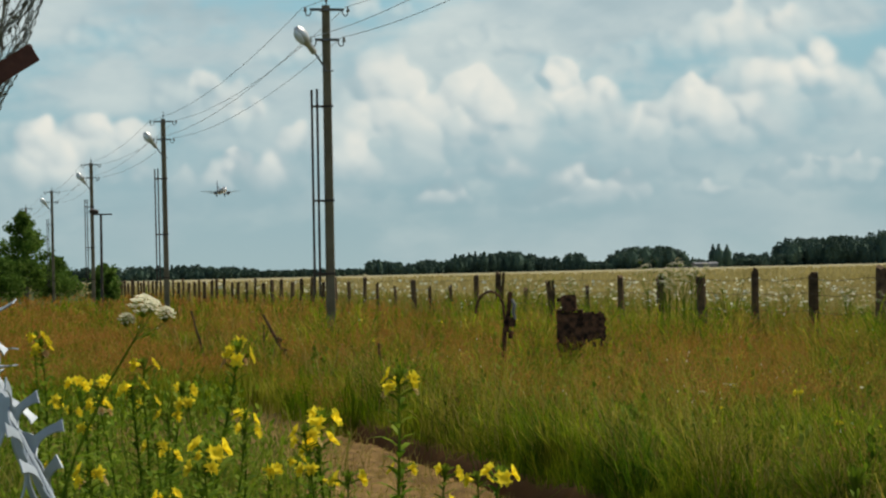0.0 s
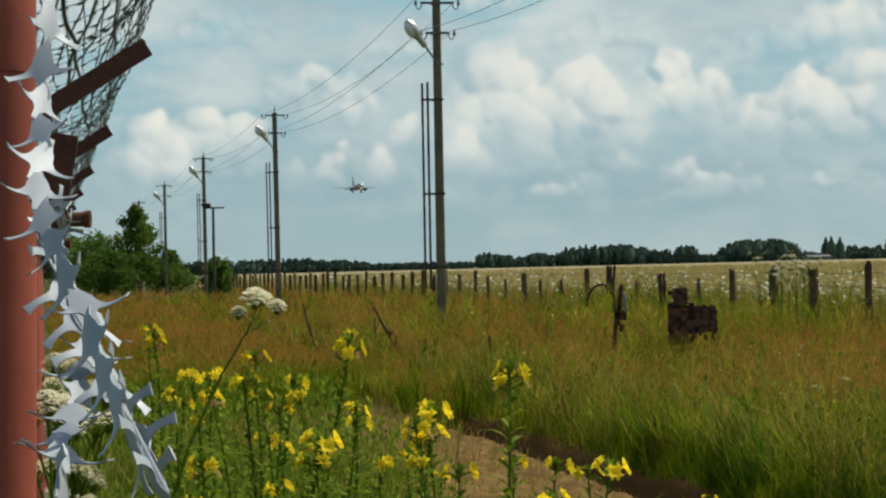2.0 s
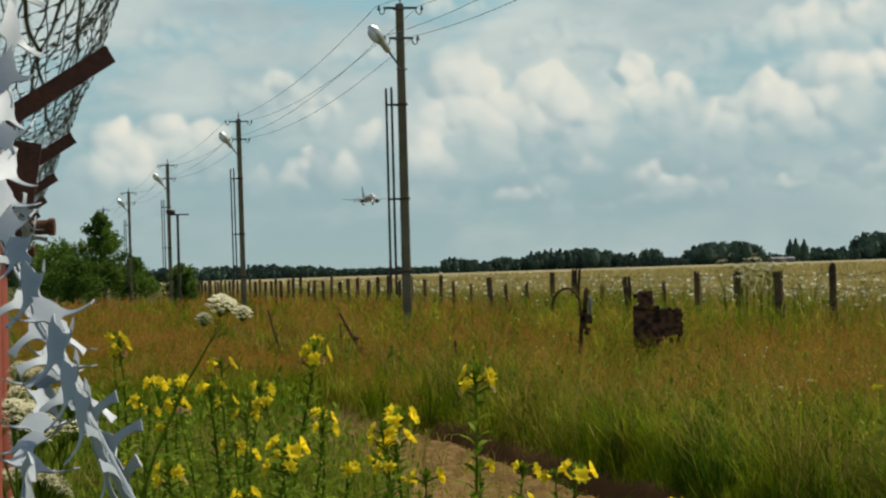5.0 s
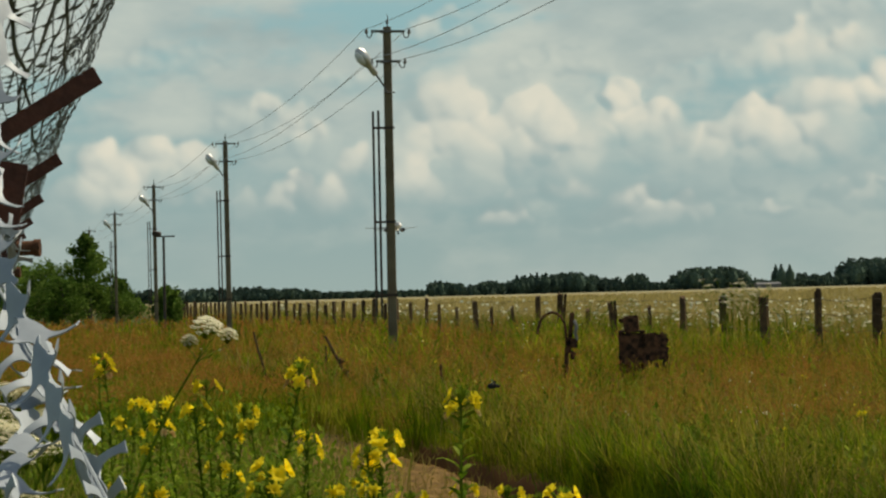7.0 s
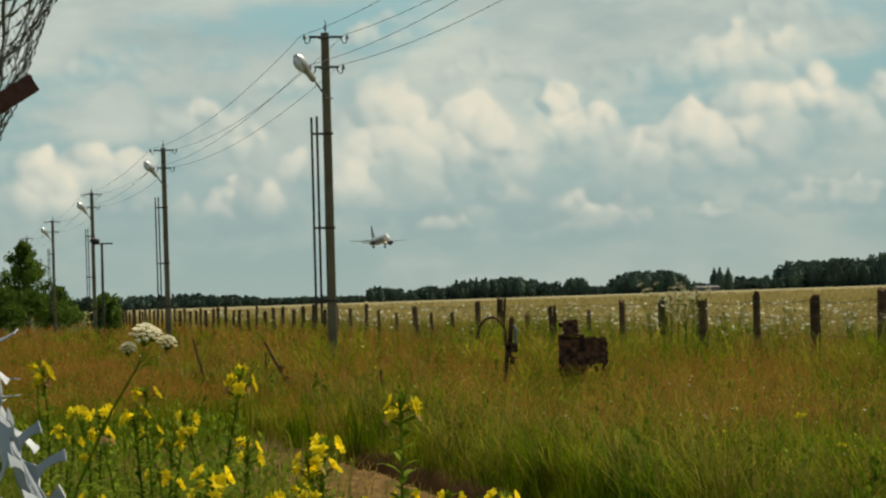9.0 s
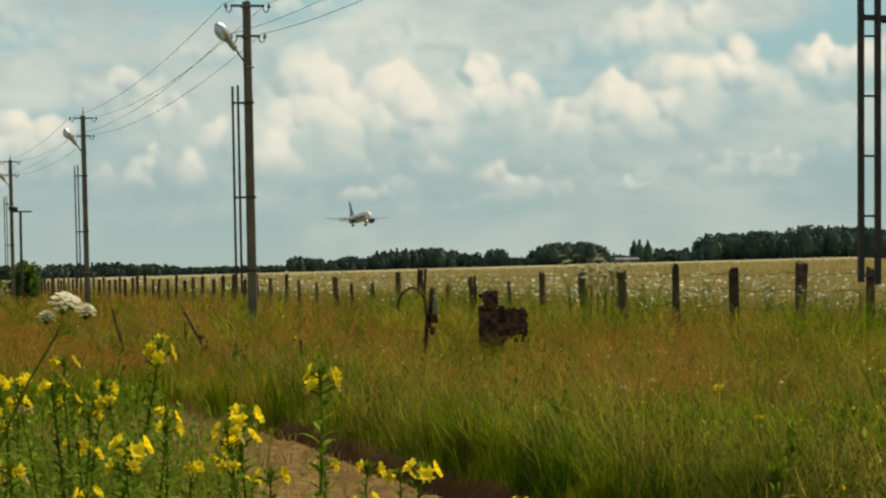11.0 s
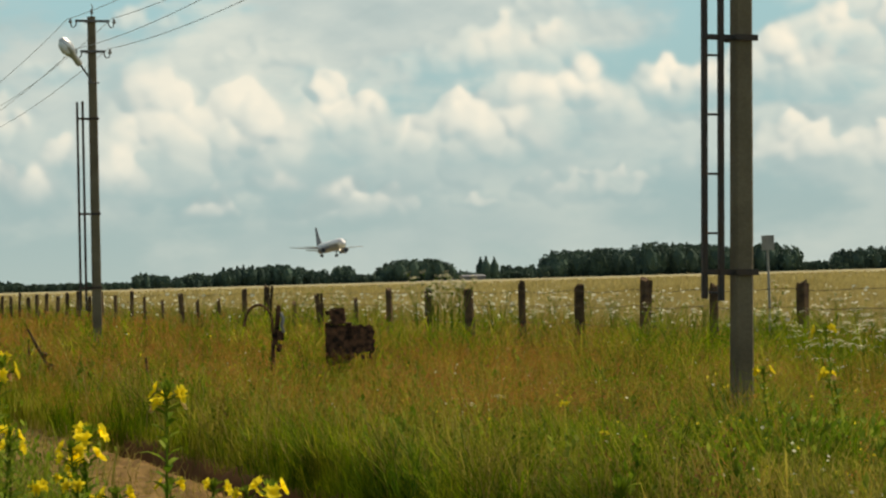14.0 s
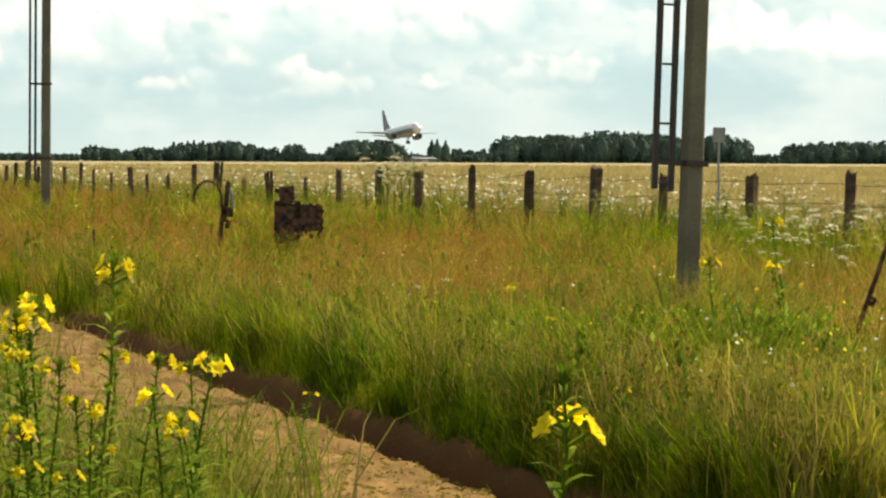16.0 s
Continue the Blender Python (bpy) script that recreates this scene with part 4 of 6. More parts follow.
def verge():
    x, y = stretch(115000, 3.2, 80, 0.12, 3.2, -0.2, 0.30)
    q = x - SLANT * y
    keep = rng.uniform(0, 1, len(x)) < smoothstep(3.0, 1.9, q - 0.05 * np.maximum(y - 14, 0) + 1.0 * (fbm(x * 1.2, y * 0.7, 61, 3) - 0.5)) * smoothstep(0.12, 0.35, fbm(x * 0.9, y * 0.5, 66, 3))
    x, y = x[keep], y[keep]
    h = (0.10 + 0.62 * fbm(x * 0.8, y * 0.5, 71, 3)) * rng.uniform(0.35, 1.2, len(x))
    tagged(blades("verge_grass", x, y, h, np.maximum(0.006, 0.0004 * y) * rng.uniform(0.7, 1.6, len(x)), H_WEED, 0.9, arch=True), "rank green grass and weeds beside the sandy track", "grass", kind="stuff")
    # where the track is overgrown, further on
    x, y = stretch(60000, 22, 170, 0.12, 4.75, -0.22, 0.2)
    keep = y + 10 * (fbm(x * 0.7, y * 0.3, 63, 3) - 0.5) > 27
    x, y = x[keep], y[keep]
    h = (0.2 + 0.6 * fbm(x * 0.5, y * 0.2, 73, 3)) * rng.uniform(0.5, 1.2, len(x))
    tagged(blades("overgrown_track", x, y, h, np.maximum(0.007, 0.00036 * y), H_GRASS, 0.5), "tall grass grown over the far end of the track", "grass", kind="stuff")
    keep = rng.uniform(0, 1, len(x)) < 0.25
    x, y, h = x[keep], y[keep], h[keep] + 0.15
    n = 7
    X, Y = np.repeat(x, n) + rng.normal(0, 0.03, len(x) * n), np.repeat(y, n) + rng.normal(0, 0.03, len(x) * n)
    Z = height(X, Y) + np.repeat(h, n) - rng.uniform(0, 0.2, len(X))
    s = 0.00034 * Y * rng.uniform(0.6, 1.4, len(X))
    tagged(flecks("track_seed_heads", X, Y, Z, s, s * 2.6, H_SEED), "reddish seed heads over the overgrown track", "grass", kind="stuff")
    x, y = stretch(40000, 5, 60, 1.6, 4.2, -0.2, 0.3)
    keep = fbm(x * 1.3, y * 0.5, 83, 3) + 0.36 * smoothstep(15, 21, y) > rng.uniform(0.36, 0.8, len(x))
    x, y = x[keep], y[keep]
    h = rng.uniform(0.02, 0.11, len(x)) * (0.3 + 1.2 * fbm(x * 1.5, y * 0.8, 81, 3)) * (1 + 1.6 * smoothstep(16, 22, y))
    tagged(blades("track_grass", x, y, h, np.maximum(0.004, 0.0003 * y), H_DRY, 0.9), "short dry grass tufts on the sandy track", "grass", kind="stuff")
    x, y = stretch(15000, 8, 60, 4.66, 5.5, -0.2, 0.3)
    h = rng.uniform(0.08, 0.32, len(x))
    tagged(blades("bank_grass", x, y, h, np.maximum(0.005, 0.0003 * y), H_GRASS, 1.1), "green grass hanging over the furrow's bank", "grass", kind="stuff")
    # leafy herbs among the verge grass
    x, y = stretch(46000, 6, 34, 0.15, 3.6, -0.2, 0.25)
    q = x - SLANT * y
    bed = fbm(x * 1.4, y * 0.8, 86, 3)
    keep = rng.uniform(0.1, 0.9, len(x)) < smoothstep(2.9, 1.7, q - 0.10 * (y - 12) * (y > 12)) + 0.9 * (bed - 0.5)
    keep &= q < 2.4 + 0.06 * (y - 10)
    x, y, bed = x[keep], y[keep], bed[keep]
    s = rng.uniform(0.012, 0.03, len(x)) * np.maximum(1, y / 14)
    tagged(flecks("verge_herbs", x, y, height(x, y) + rng.uniform(0.02, 1, len(x)) * (0.1 + 0.8 * bed), s, s * 2.2, H_LEAF), "low leafy green herbs crowding the track's verge", "weeds", kind="stuff")
    # litter on the bare soil
    x, y = stretch(26000, 7, 50, 1.6, 4.3, -0.2, 0.3)
    s = rng.uniform(0.006, 0.026, len(x))
    tagged(flecks("track_litter", x, y, height(x, y) + 0.006, s * 1.5, s * 0.8, H_DRY), "dry leaf and straw litter on the sandy track", "litter", kind="stuff")


x, y = rng.normal(3.1, 0.3, 46), rng.normal(28.4, 0.25, 46)
meadow()
tufts("cabinet_tufts", "tall green grass grown up round a rusty cabinet", x, y, 22, rng.uniform(0.5, 0.85, 46), np.full(46, 0.009), H_GRASS, 0.07, 0.5)
crop_field()
verge()


# ---- trees ----
def crown(bm, centre, radii, count, size, rnd, hollow=0.45):
    """Leaf clumps spread through an uneven ellipsoid."""
    for _ in range(count):
        d = Vector((rnd.gauss(0, 1), rnd.gauss(0, 1), rnd.gauss(0, 1))).normalized()
        r = rnd.uniform(hollow, 1.0) * (1 + 0.25 * noise.noise(d * 2.3 + Vector(centre)))
        p = Vector(centre) + Vector((d.x * radii[0], d.y * radii[1], d.z * radii[2])) * r
        a = Vector((rnd.gauss(0, 1), rnd.gauss(0, 1), rnd.gauss(0, 0.7))).normalized()
        b = a.orthogonal().normalized()
        s = size * rnd.uniform(0.7, 1.6)
        bm.faces.new([bm.verts.new(p + q) for q in (a * s, b * s * 0.6, -a * s, -b * s * 0.6)])


def tree(x, y, h, spread, seed, label, leaves=5200, narrow=True):
    rnd = random.Random(seed)
    ob = thing("tree", pose(x, y, 0), label, "tree")
    bm = bmesh.new()
    pts = [(0.04 * math.sin(k), 0.05 * math.cos(k * 1.3), h * 0.93 * k / 6) for k in range(7)]
    sweep(bm, pts, [0.012 * h * (1.05 - k / 6) + 0.012 for k in range(7)], 8)
    trunk = part("trunk", bm, M_BARK, ob)
    lb = bmesh.new()
    for k in range(34):
        f = 0.12 + 0.82 * k / 34
        a = k * 2.4 + rnd.uniform(-0.4, 0.4)
        reach = spread * (1.06 - f if narrow else math.sqrt(max(0.05, 1 - (2 * f - 0.9) ** 2))) * rnd.uniform(0.55, 1.1)
        z0 = h * f * 0.93
        end = Vector((math.cos(a) * reach, math.sin(a) * reach, z0 + reach * rnd.uniform(0.15, 0.6)))
        bm2 = bmesh.new()
        sweep(bm2, [(0, 0, z0), (end.x * 0.5, end.y * 0.5, z0 + (end.z - z0) * 0.35), end], [0.03, 0.018, 0.007], 5)
        part("limb", bm2, M_BARK, trunk)
        for c in (0.45, 0.75, 1.0):
            crown(lb, (end.x * c, end.y * c, z0 + (end.z - z0) * c), (reach * 0.34 + 0.1, reach * 0.34 + 0.1, 0.3 + reach * 0.16), leaves // 102, 0.085, rnd, 0.0)
    part("crown", lb, H_TREE, ob, smooth=False)
    return ob


tree(-19.4, 150, 6.9, 2.7, 11, "young green birch with a pointed leafy crown", 13000)
tree(-22.4, 151, 4.2, 2.2, 12, "low spreading green birch beside a taller one", 5200, False)
tree(-20.6, 147, 3.4, 1.9, 13, "bushy dark green young tree", 5600, False)
tree(-17.6, 152, 3.5, 1.9, 14, "small bushy green birch at the thicket's edge", 7600)
tree(-24.6, 156, 4.6, 2.4, 16, "leafy green birch in a thicket", 5000, False)
tree(-11.45, 120, 2.55, 0.75, 15, "round dark green bush by the poles", 4200, False)


def far_woods():
    """Wooded horizon: belts of broadleaf and spruce, each tree a core with loose foliage."""
    rnd = random.Random(3)
    belts = [(-0.20, -0.115, 6, 9), (-0.115, -0.03, 4, 8), (-0.03, 0.015, 2.5, 4), (0.018, 0.031, 6, 9), (0.031, 0.040, 2, 3.5), (0.035, 0.052, 5, 8), (0.052, 0.094, 8, 12), (0.094, 0.100, 4, 10),
             (0.100, 0.124, 2.5, 4.5), (0.104, 0.111, 5, 10), (0.124, 0.153, 10, 13), (0.153, 0.167, 2.5, 5), (0.1711, 0.1713, 13, 15), (0.176, 0.198, 4, 8), (0.1985, 0.235, 13, 17), (0.235, 0.275, 16, 20),
             (0.275, 0.310, 13, 18), (0.313, 0.329, 3, 5), (0.333, 0.368, 9, 14), (0.368, 0.46, 10, 16)]
    bm_core = bmesh.new()
    cx, cy, cz, cs = [], [], [], []
    for a, b, lo, hi in belts:
        wide = (b - a) * 1500
        for row in range(3):
            n = max(1, int(wide / 2.7))
            for k in range(n):
                y = 1480 + 22 * row + rnd.uniform(-8, 8)
                x = (a + (b - a) * (k + rnd.uniform(0.1, 0.9)) / n) * 1500
                edge = min(1.0, 0.72 + 0.8 * math.sin(math.pi * (k + 0.5) / n)) if n > 4 else 1.0
                h = (lo + (hi - lo) * min(1, max(0, 0.5 + 0.9 * noise.noise(Vector((x * 0.035, row * 3.0, 1.5))) + rnd.uniform(-0.35, 0.35)))) * edge + 1.2
                spruce = rnd.random() < 0.3 or (a > 0.169 and b < 0.174)
                r = h * (0.24 if spruce else 0.32) + 0.9
                core = bmesh.ops.create_icosphere(bm_core, subdivisions=1, radius=1, matrix=Matrix.Translation((x, y, h * 0.44)) @ Matrix.Diagonal((r * 0.8, r * 0.8, h * 0.46, 1)))
                m = int(60 + 9 * h)
                f = np.random.default_rng(rnd.randrange(10**6)).uniform(0, 1, (m, 3))
                zz = f[:, 0] * h
                rr = r * ((1.02 - f[:, 0]) * 1.2 if spruce else np.sqrt(np.clip(1 - (1.9 * f[:, 0] - 0.85) ** 2, 0.06, 1))) * np.sqrt(f[:, 1])
                cx.append(x + rr * np.cos(f[:, 2] * math.tau))
                cy.append(y + rr * np.sin(f[:, 2] * math.tau))
                cz.append(zz)
                cs.append(0.5 + 0.8 * f[:, 1])
    ob = tagged(thing("far_woods", pose(0, 0, 0), "dark green belt of distant mixed woodland on the horizon", "woods", kind="stuff"))
    part("woodland_mass", bm_core, H_HAZED_WOODS, ob)
    leaf = flecks("woodland_foliage", *map(np.concatenate, (cx, cy, cz)), np.concatenate(cs) * 1.5, np.concatenate(cs) * 1.7, H_HAZED_WOODS)
    leaf.parent = ob


far_woods()


# ---- evening primroses ----
def leaf_blade(bm, at, way, length, width, droop=0.3):
    """A pointed leaf with a fold along its middle."""
    way = way.normalized()
    side = way.cross(Vector((0, 0, 1))).normalized()
    up = side.cross(way)
    rows = []
    for f, w in ((0, 0.15), (0.3, 0.9), (0.6, 0.85), (1, 0)):
        c = at + way * (length * f) - Vector((0, 0, 1)) * droop * length * f * f
        rows.append([bm.verts.new(c - side * width / 2 * w + up * width * 0.12), bm.verts.new(c), bm.verts.new(c + side * width / 2 * w + up * width * 0.12)] if w else [bm.verts.new(c)])
    for a, b in zip(rows, rows[1:]):
        if len(b) == 3:
            bm.faces.new((a[0], a[1], b[1], b[0]))
            bm.faces.new((a[1], a[2], b[2], b[1]))
        else:
            bm.faces.new((a[0], a[1], b[0]))
            bm.faces.new((a[1], a[2], b[0]))


def flower_bm(size, openness, rnd):
    """Four broad notched petals in a cup, facing +z."""
    bm = bmesh.new()
    for k in range(4):
        a = k * math.pi / 2 + rnd.uniform(-0.1, 0.1)
        out, side = Vector((math.cos(a), math.sin(a), 0)), Vector((-math.sin(a), math.cos(a), 0))
        grid = []
        for f in (0.0, 0.35, 0.7, 1.0):
            row = []
            for g in (-1, -0.5, 0, 0.5, 1):
                wide = size * {0.0: 0.05, 0.35: 0.36, 0.7: 0.52, 1.0: 0.42}[f]
                notch = (0.05 * (1 - abs(g)) + 0.26 * g * g) * f
                d = size * 0.5 * (f - notch)
                p = out * (d * openness) + side * (g * wide) + Vector((0, 0, d * (1.15 - openness) + size * 0.06 * abs(g) + size * 0.04 * rnd.uniform(-1, 1) * f))
                row.append(bm.verts.new(p))
            grid.append(row)
        for r, s in zip(grid, grid[1:]):
            for i in range(4):
                bm.faces.new((r[i], r[i + 1], s[i + 1], s[i]))
    return bm


def primrose(seed, tall, blooms, head_at=0.955, large=1.0):
    rnd = random.Random(seed)
    ob = thing("evening_primrose", pose(0, 0, 0), "tall leafy evening primrose with bright yellow flowers", "flower", "evening primroses beside the track")
    bend = rnd.uniform(-0.08, 0.08)
    axis = [Vector((bend * (k / 6) ** 2 * tall * 1.6, 0.03 * math.sin(k + seed), tall * k / 6)) for k in range(7)]
    bm = bmesh.new()
    sweep(bm, axis, [0.0075 - 0.0007 * k for k in range(7)], 6)
    stem = part("stem", bm, H_LEAF, ob)

    def spot(f):
        k = min(5, int(f * 6))
        return axis[k].lerp(axis[k + 1], f * 6 - k)

    bm = bmesh.new()
    for k in range(58):
        f = 0.10 + 0.88 * k / 58
        a = k * 2.39996
        size = (0.19 - 0.11 * f) * rnd.uniform(0.7, 1.2)
        leaf_blade(bm, spot(f), Vector((math.cos(a), math.sin(a), 0.55 + 0.5 * f)), size, size * 0.24, 0.45)
    for k in range(14):
        a = k * 2.39996
        leaf_blade(bm, spot(0.95), Vector((math.cos(a), math.sin(a), 1.8 + k * 0.15)), 0.055, 0.013, 0.0)
    part("foliage", bm, H_LEAF, ob, smooth=False)
    for k in range(blooms):
        a = k * 2.39996 + seed
        f = head_at - 0.009 * k
        p = spot(f)
        way = Vector((math.cos(a), math.sin(a), rnd.uniform(0.25, 0.9))).normalized()
        head = p + way * rnd.uniform(0.030, 0.050) * large
        faded = k >= blooms - 2 and blooms > 3
        bm = bmesh.new()
        sweep(bm, [p, p + way * 0.03, head], [0.003, 0.003, 0.005], 5)
        part("flower_stalk", bm, H_LEAF, stem)
        fl = flower_bm(large * rnd.uniform(0.048, 0.060) * (0.7 if faded else 1), rnd.uniform(0.45, 0.8), rnd)
        bmesh.ops.transform(fl, matrix=Matrix.Translation(head) @ way.to_track_quat("Z", "Y").to_matrix().to_4x4(), verts=fl.verts)
        part("flower", fl, H_FADED if faded else H_PETAL, ob, "wilted orange flower" if faded else "", smooth=False)
    return ob


def primroses():
    kinds = [primrose(1, 1.08, 6), primrose(2, 0.98, 7), primrose(3, 1.15, 4), primrose(4, 0.90, 3), primrose(5, 1.04, 2), primrose(6, 1.0, 3, 0.86, 1.2)]
    # the outstanding ones: turn, rise of the flowers, way ahead, kind
    marked = [(-0.051, -0.034, 10.5, 1), (0.017, -0.048, 8.4, 0), (-0.0026, -0.065, 8.8, 3), (0.0027, -0.076, 8.6, 3), (-0.016, -0.070, 8.6, 0), (-0.061, -0.077, 8.2, 3), (-0.071, -0.050, 11.0, 4),
              (-0.084, -0.0395, 11.5, 4), (-0.031, -0.087, 8.0, 4), (0.041, -0.089, 8.2, 4), (0.063, -0.091, 8.2, 3), (-0.054, -0.057, 10.0, 4), (-0.042, -0.069, 9.5, 4), (-0.047, -0.080, 8.4, 4),
              (-0.090, -0.0545, 10.5, 0), (-0.079, -0.049, 11.5, 3), (-0.107, -0.047, 12.5, 3), (-0.0985, -0.046, 13.0, 3), (-0.101, -0.066, 10.5, 4), (-0.118, -0.029, 14.5, 1), (-0.127, -0.026, 15.0, 4),
              (-0.054, -0.085, 7.8, 4), (0.0077, -0.092, 7.6, 4), (-0.071, -0.062, 10.0, 4), (-0.112, -0.053, 12.0, 4), (0.013, -0.108, 8.2, 3), (-0.004, -0.134, 7.2, 4), (0.0086, -0.138, 7.3, 4),
              (0.025, -0.128, 7.8, 4), (0.1125, -0.103, 12.6, 4), (0.215, -0.124, 5.2, 5), (0.294, -0.047, 13.0, 4), (0.327, -0.048, 13.4, 0), (0.3295, -0.030, 13.5, 4),
              (0.224, -0.0715, 14.0, 4), (0.306, -0.090, 12.4, 4), (0.296, -0.091, 12.2, 4), (0.327, -0.094, 12.2, 4), (0.252, -0.103, 11.6, 4), (0.054, -0.104, 8.0, 3), (0.066, -0.115, 8.0, 3), (0.064, -0.092, 8.6, 4), (0.018, -0.110, 7.6, 4), (0.065, -0.121, 7.8, 4), (-0.004, -0.087, 8.2, 4), (0.031, -0.088, 8.6, 4), (0.206, -0.058, 15.0, 4)]
    used = set()
    spots = [(u * y, y, 1.7 + v * y, k) for u, v, y, k in marked]
    rnd = random.Random(8)
    while len(spots) < 64:
        y = rnd.uniform(6.5, 18.0)
        q = rnd.uniform(0.25, 1.3) if y < 10 else rnd.uniform(0.3, 2.2)
        x = along(q, y)
        spots.append((x, y, rnd.uniform(0.66, 1.05), rnd.choice((0, 1, 2, 3, 4, 4))))
    for x, y, z, k in spots:
        g = float(height(np.array([x]), np.array([y]))[0]) - 0.02
        tall = (1.08, 0.98, 1.15, 0.90, 1.04, 1.0)[k]
        s = (z - g) / (tall * (0.86 if k == 5 else 0.95))
        m = Matrix.Translation((x, y, g)) @ Matrix.Rotation(rnd.uniform(0, math.tau), 4, "Z") @ Matrix.Rotation(rnd.uniform(-0.06, 0.06), 4, "X") @ Matrix.Diagonal((max(0.85, min(s, 1.3)), max(0.85, min(s, 1.3)), s, 1))
        if k not in used:
            used.add(k)
            kinds[k].matrix_basis = m
        else:
            c = copy_thing(kinds[k], pose(0, 0, 0))
            c.matrix_basis = m
    # green thicket of the same weed by the near pole
    x = rng.normal(4.05, 0.38, 9000)
    y = rng.normal(13.2, 0.5, 9000)
    z = rng.uniform(0.1, 1.0, 9000) ** 0.8 * (0.80 - 0.30 * np.abs(x - 4.2)) * (0.55 + fbm(x * 2.2, y * 1.2, 99, 3))
    s = rng.uniform(0.012, 0.036, 9000)
    tagged(flecks("primrose_thicket", x, y, z, s, s * 2.4, H_LEAF), "dense bright green weed foliage near the pole", "weeds", kind="stuff")


primroses()


# ---- white umbels ----
def umbel_head(bm, at, way, radius, rays, rnd, stalk, dome=0.45):
    """A flat compound flower head: rays that carry small round umbels."""
    way = way.normalized()
    side = way.orthogonal().normalized()
    other = way.cross(side)
    for k in range(rays):
        f = math.sqrt((k + 0.5) / rays)
        a = k * 2.39996
        p = at + (side * math.cos(a) + other * math.sin(a)) * radius * f + way * radius * dome * (1 - 0.65 * f * f)
        sweep(stalk, [at - way * radius * 0.35, p], [0.0016, 0.001], 3)
        s = radius * 0.26
        for j in range(9):
            b = j * 2.39996
            g = math.sqrt(j / 9)
            c = p + (side * math.cos(b) + other * math.sin(b)) * s * g + way * s * 0.5 * (1 - g * g)
            t1, t2 = side * s * 0.34, other * s * 0.34
            bm.faces.new([bm.verts.new(c + q) for q in (t1, t2, -t1, -t2)])


def umbel_plant(name, label, seed, tall, heads, radius, rays, group="white umbels along the fence", fork=(0.45, 0.8), out_to=0.24, dome=0.7, low=0.86):
    rnd = random.Random(seed)
    ob = thing(name, pose(0, 0, 0), label, "flower", group)
    stalk, made = bmesh.new(), []
    sweep(stalk, [(0, 0, 0), (0.01, 0.02, tall * 0.4), (0.0, 0.0, tall * 0.8)], [0.006, 0.005, 0.004], 5)
    for k in range(heads):
        a = k * 2.39996 + seed
        f = rnd.uniform(*fork)
        out = rnd.uniform(0.06, out_to) if k else 0.0
        top = Vector((math.cos(a) * out, math.sin(a) * out, tall * rnd.uniform(low, 1.0)))
        sweep(stalk, [(0, 0, tall * f), (top.x * 0.6, top.y * 0.6, tall * (f + (1 - f) * 0.5)), top], [0.004, 0.003, 0.002], 4)
        flor = bmesh.new()
        made.append(flor)
        umbel_head(flor, top, Vector((math.cos(a) * 0.25, math.sin(a) * 0.25 - 0.15, 1)), radius * rnd.uniform(0.75, 1.15), rays, rnd, stalk, dome)
    for k in range(7):
        a = k * 2.1
        leaf_blade(stalk, Vector((0, 0, tall * (0.1 + 0.08 * k))), Vector((math.cos(a), math.sin(a), 0.5)), 0.14, 0.04, 0.5)
    part("stem", stalk, H_LEAF, ob, smooth=False)
    for flor in made:
        part("flower_head", flor, H_UMBEL, ob, "flat creamy white flower head", smooth=False)
    return ob


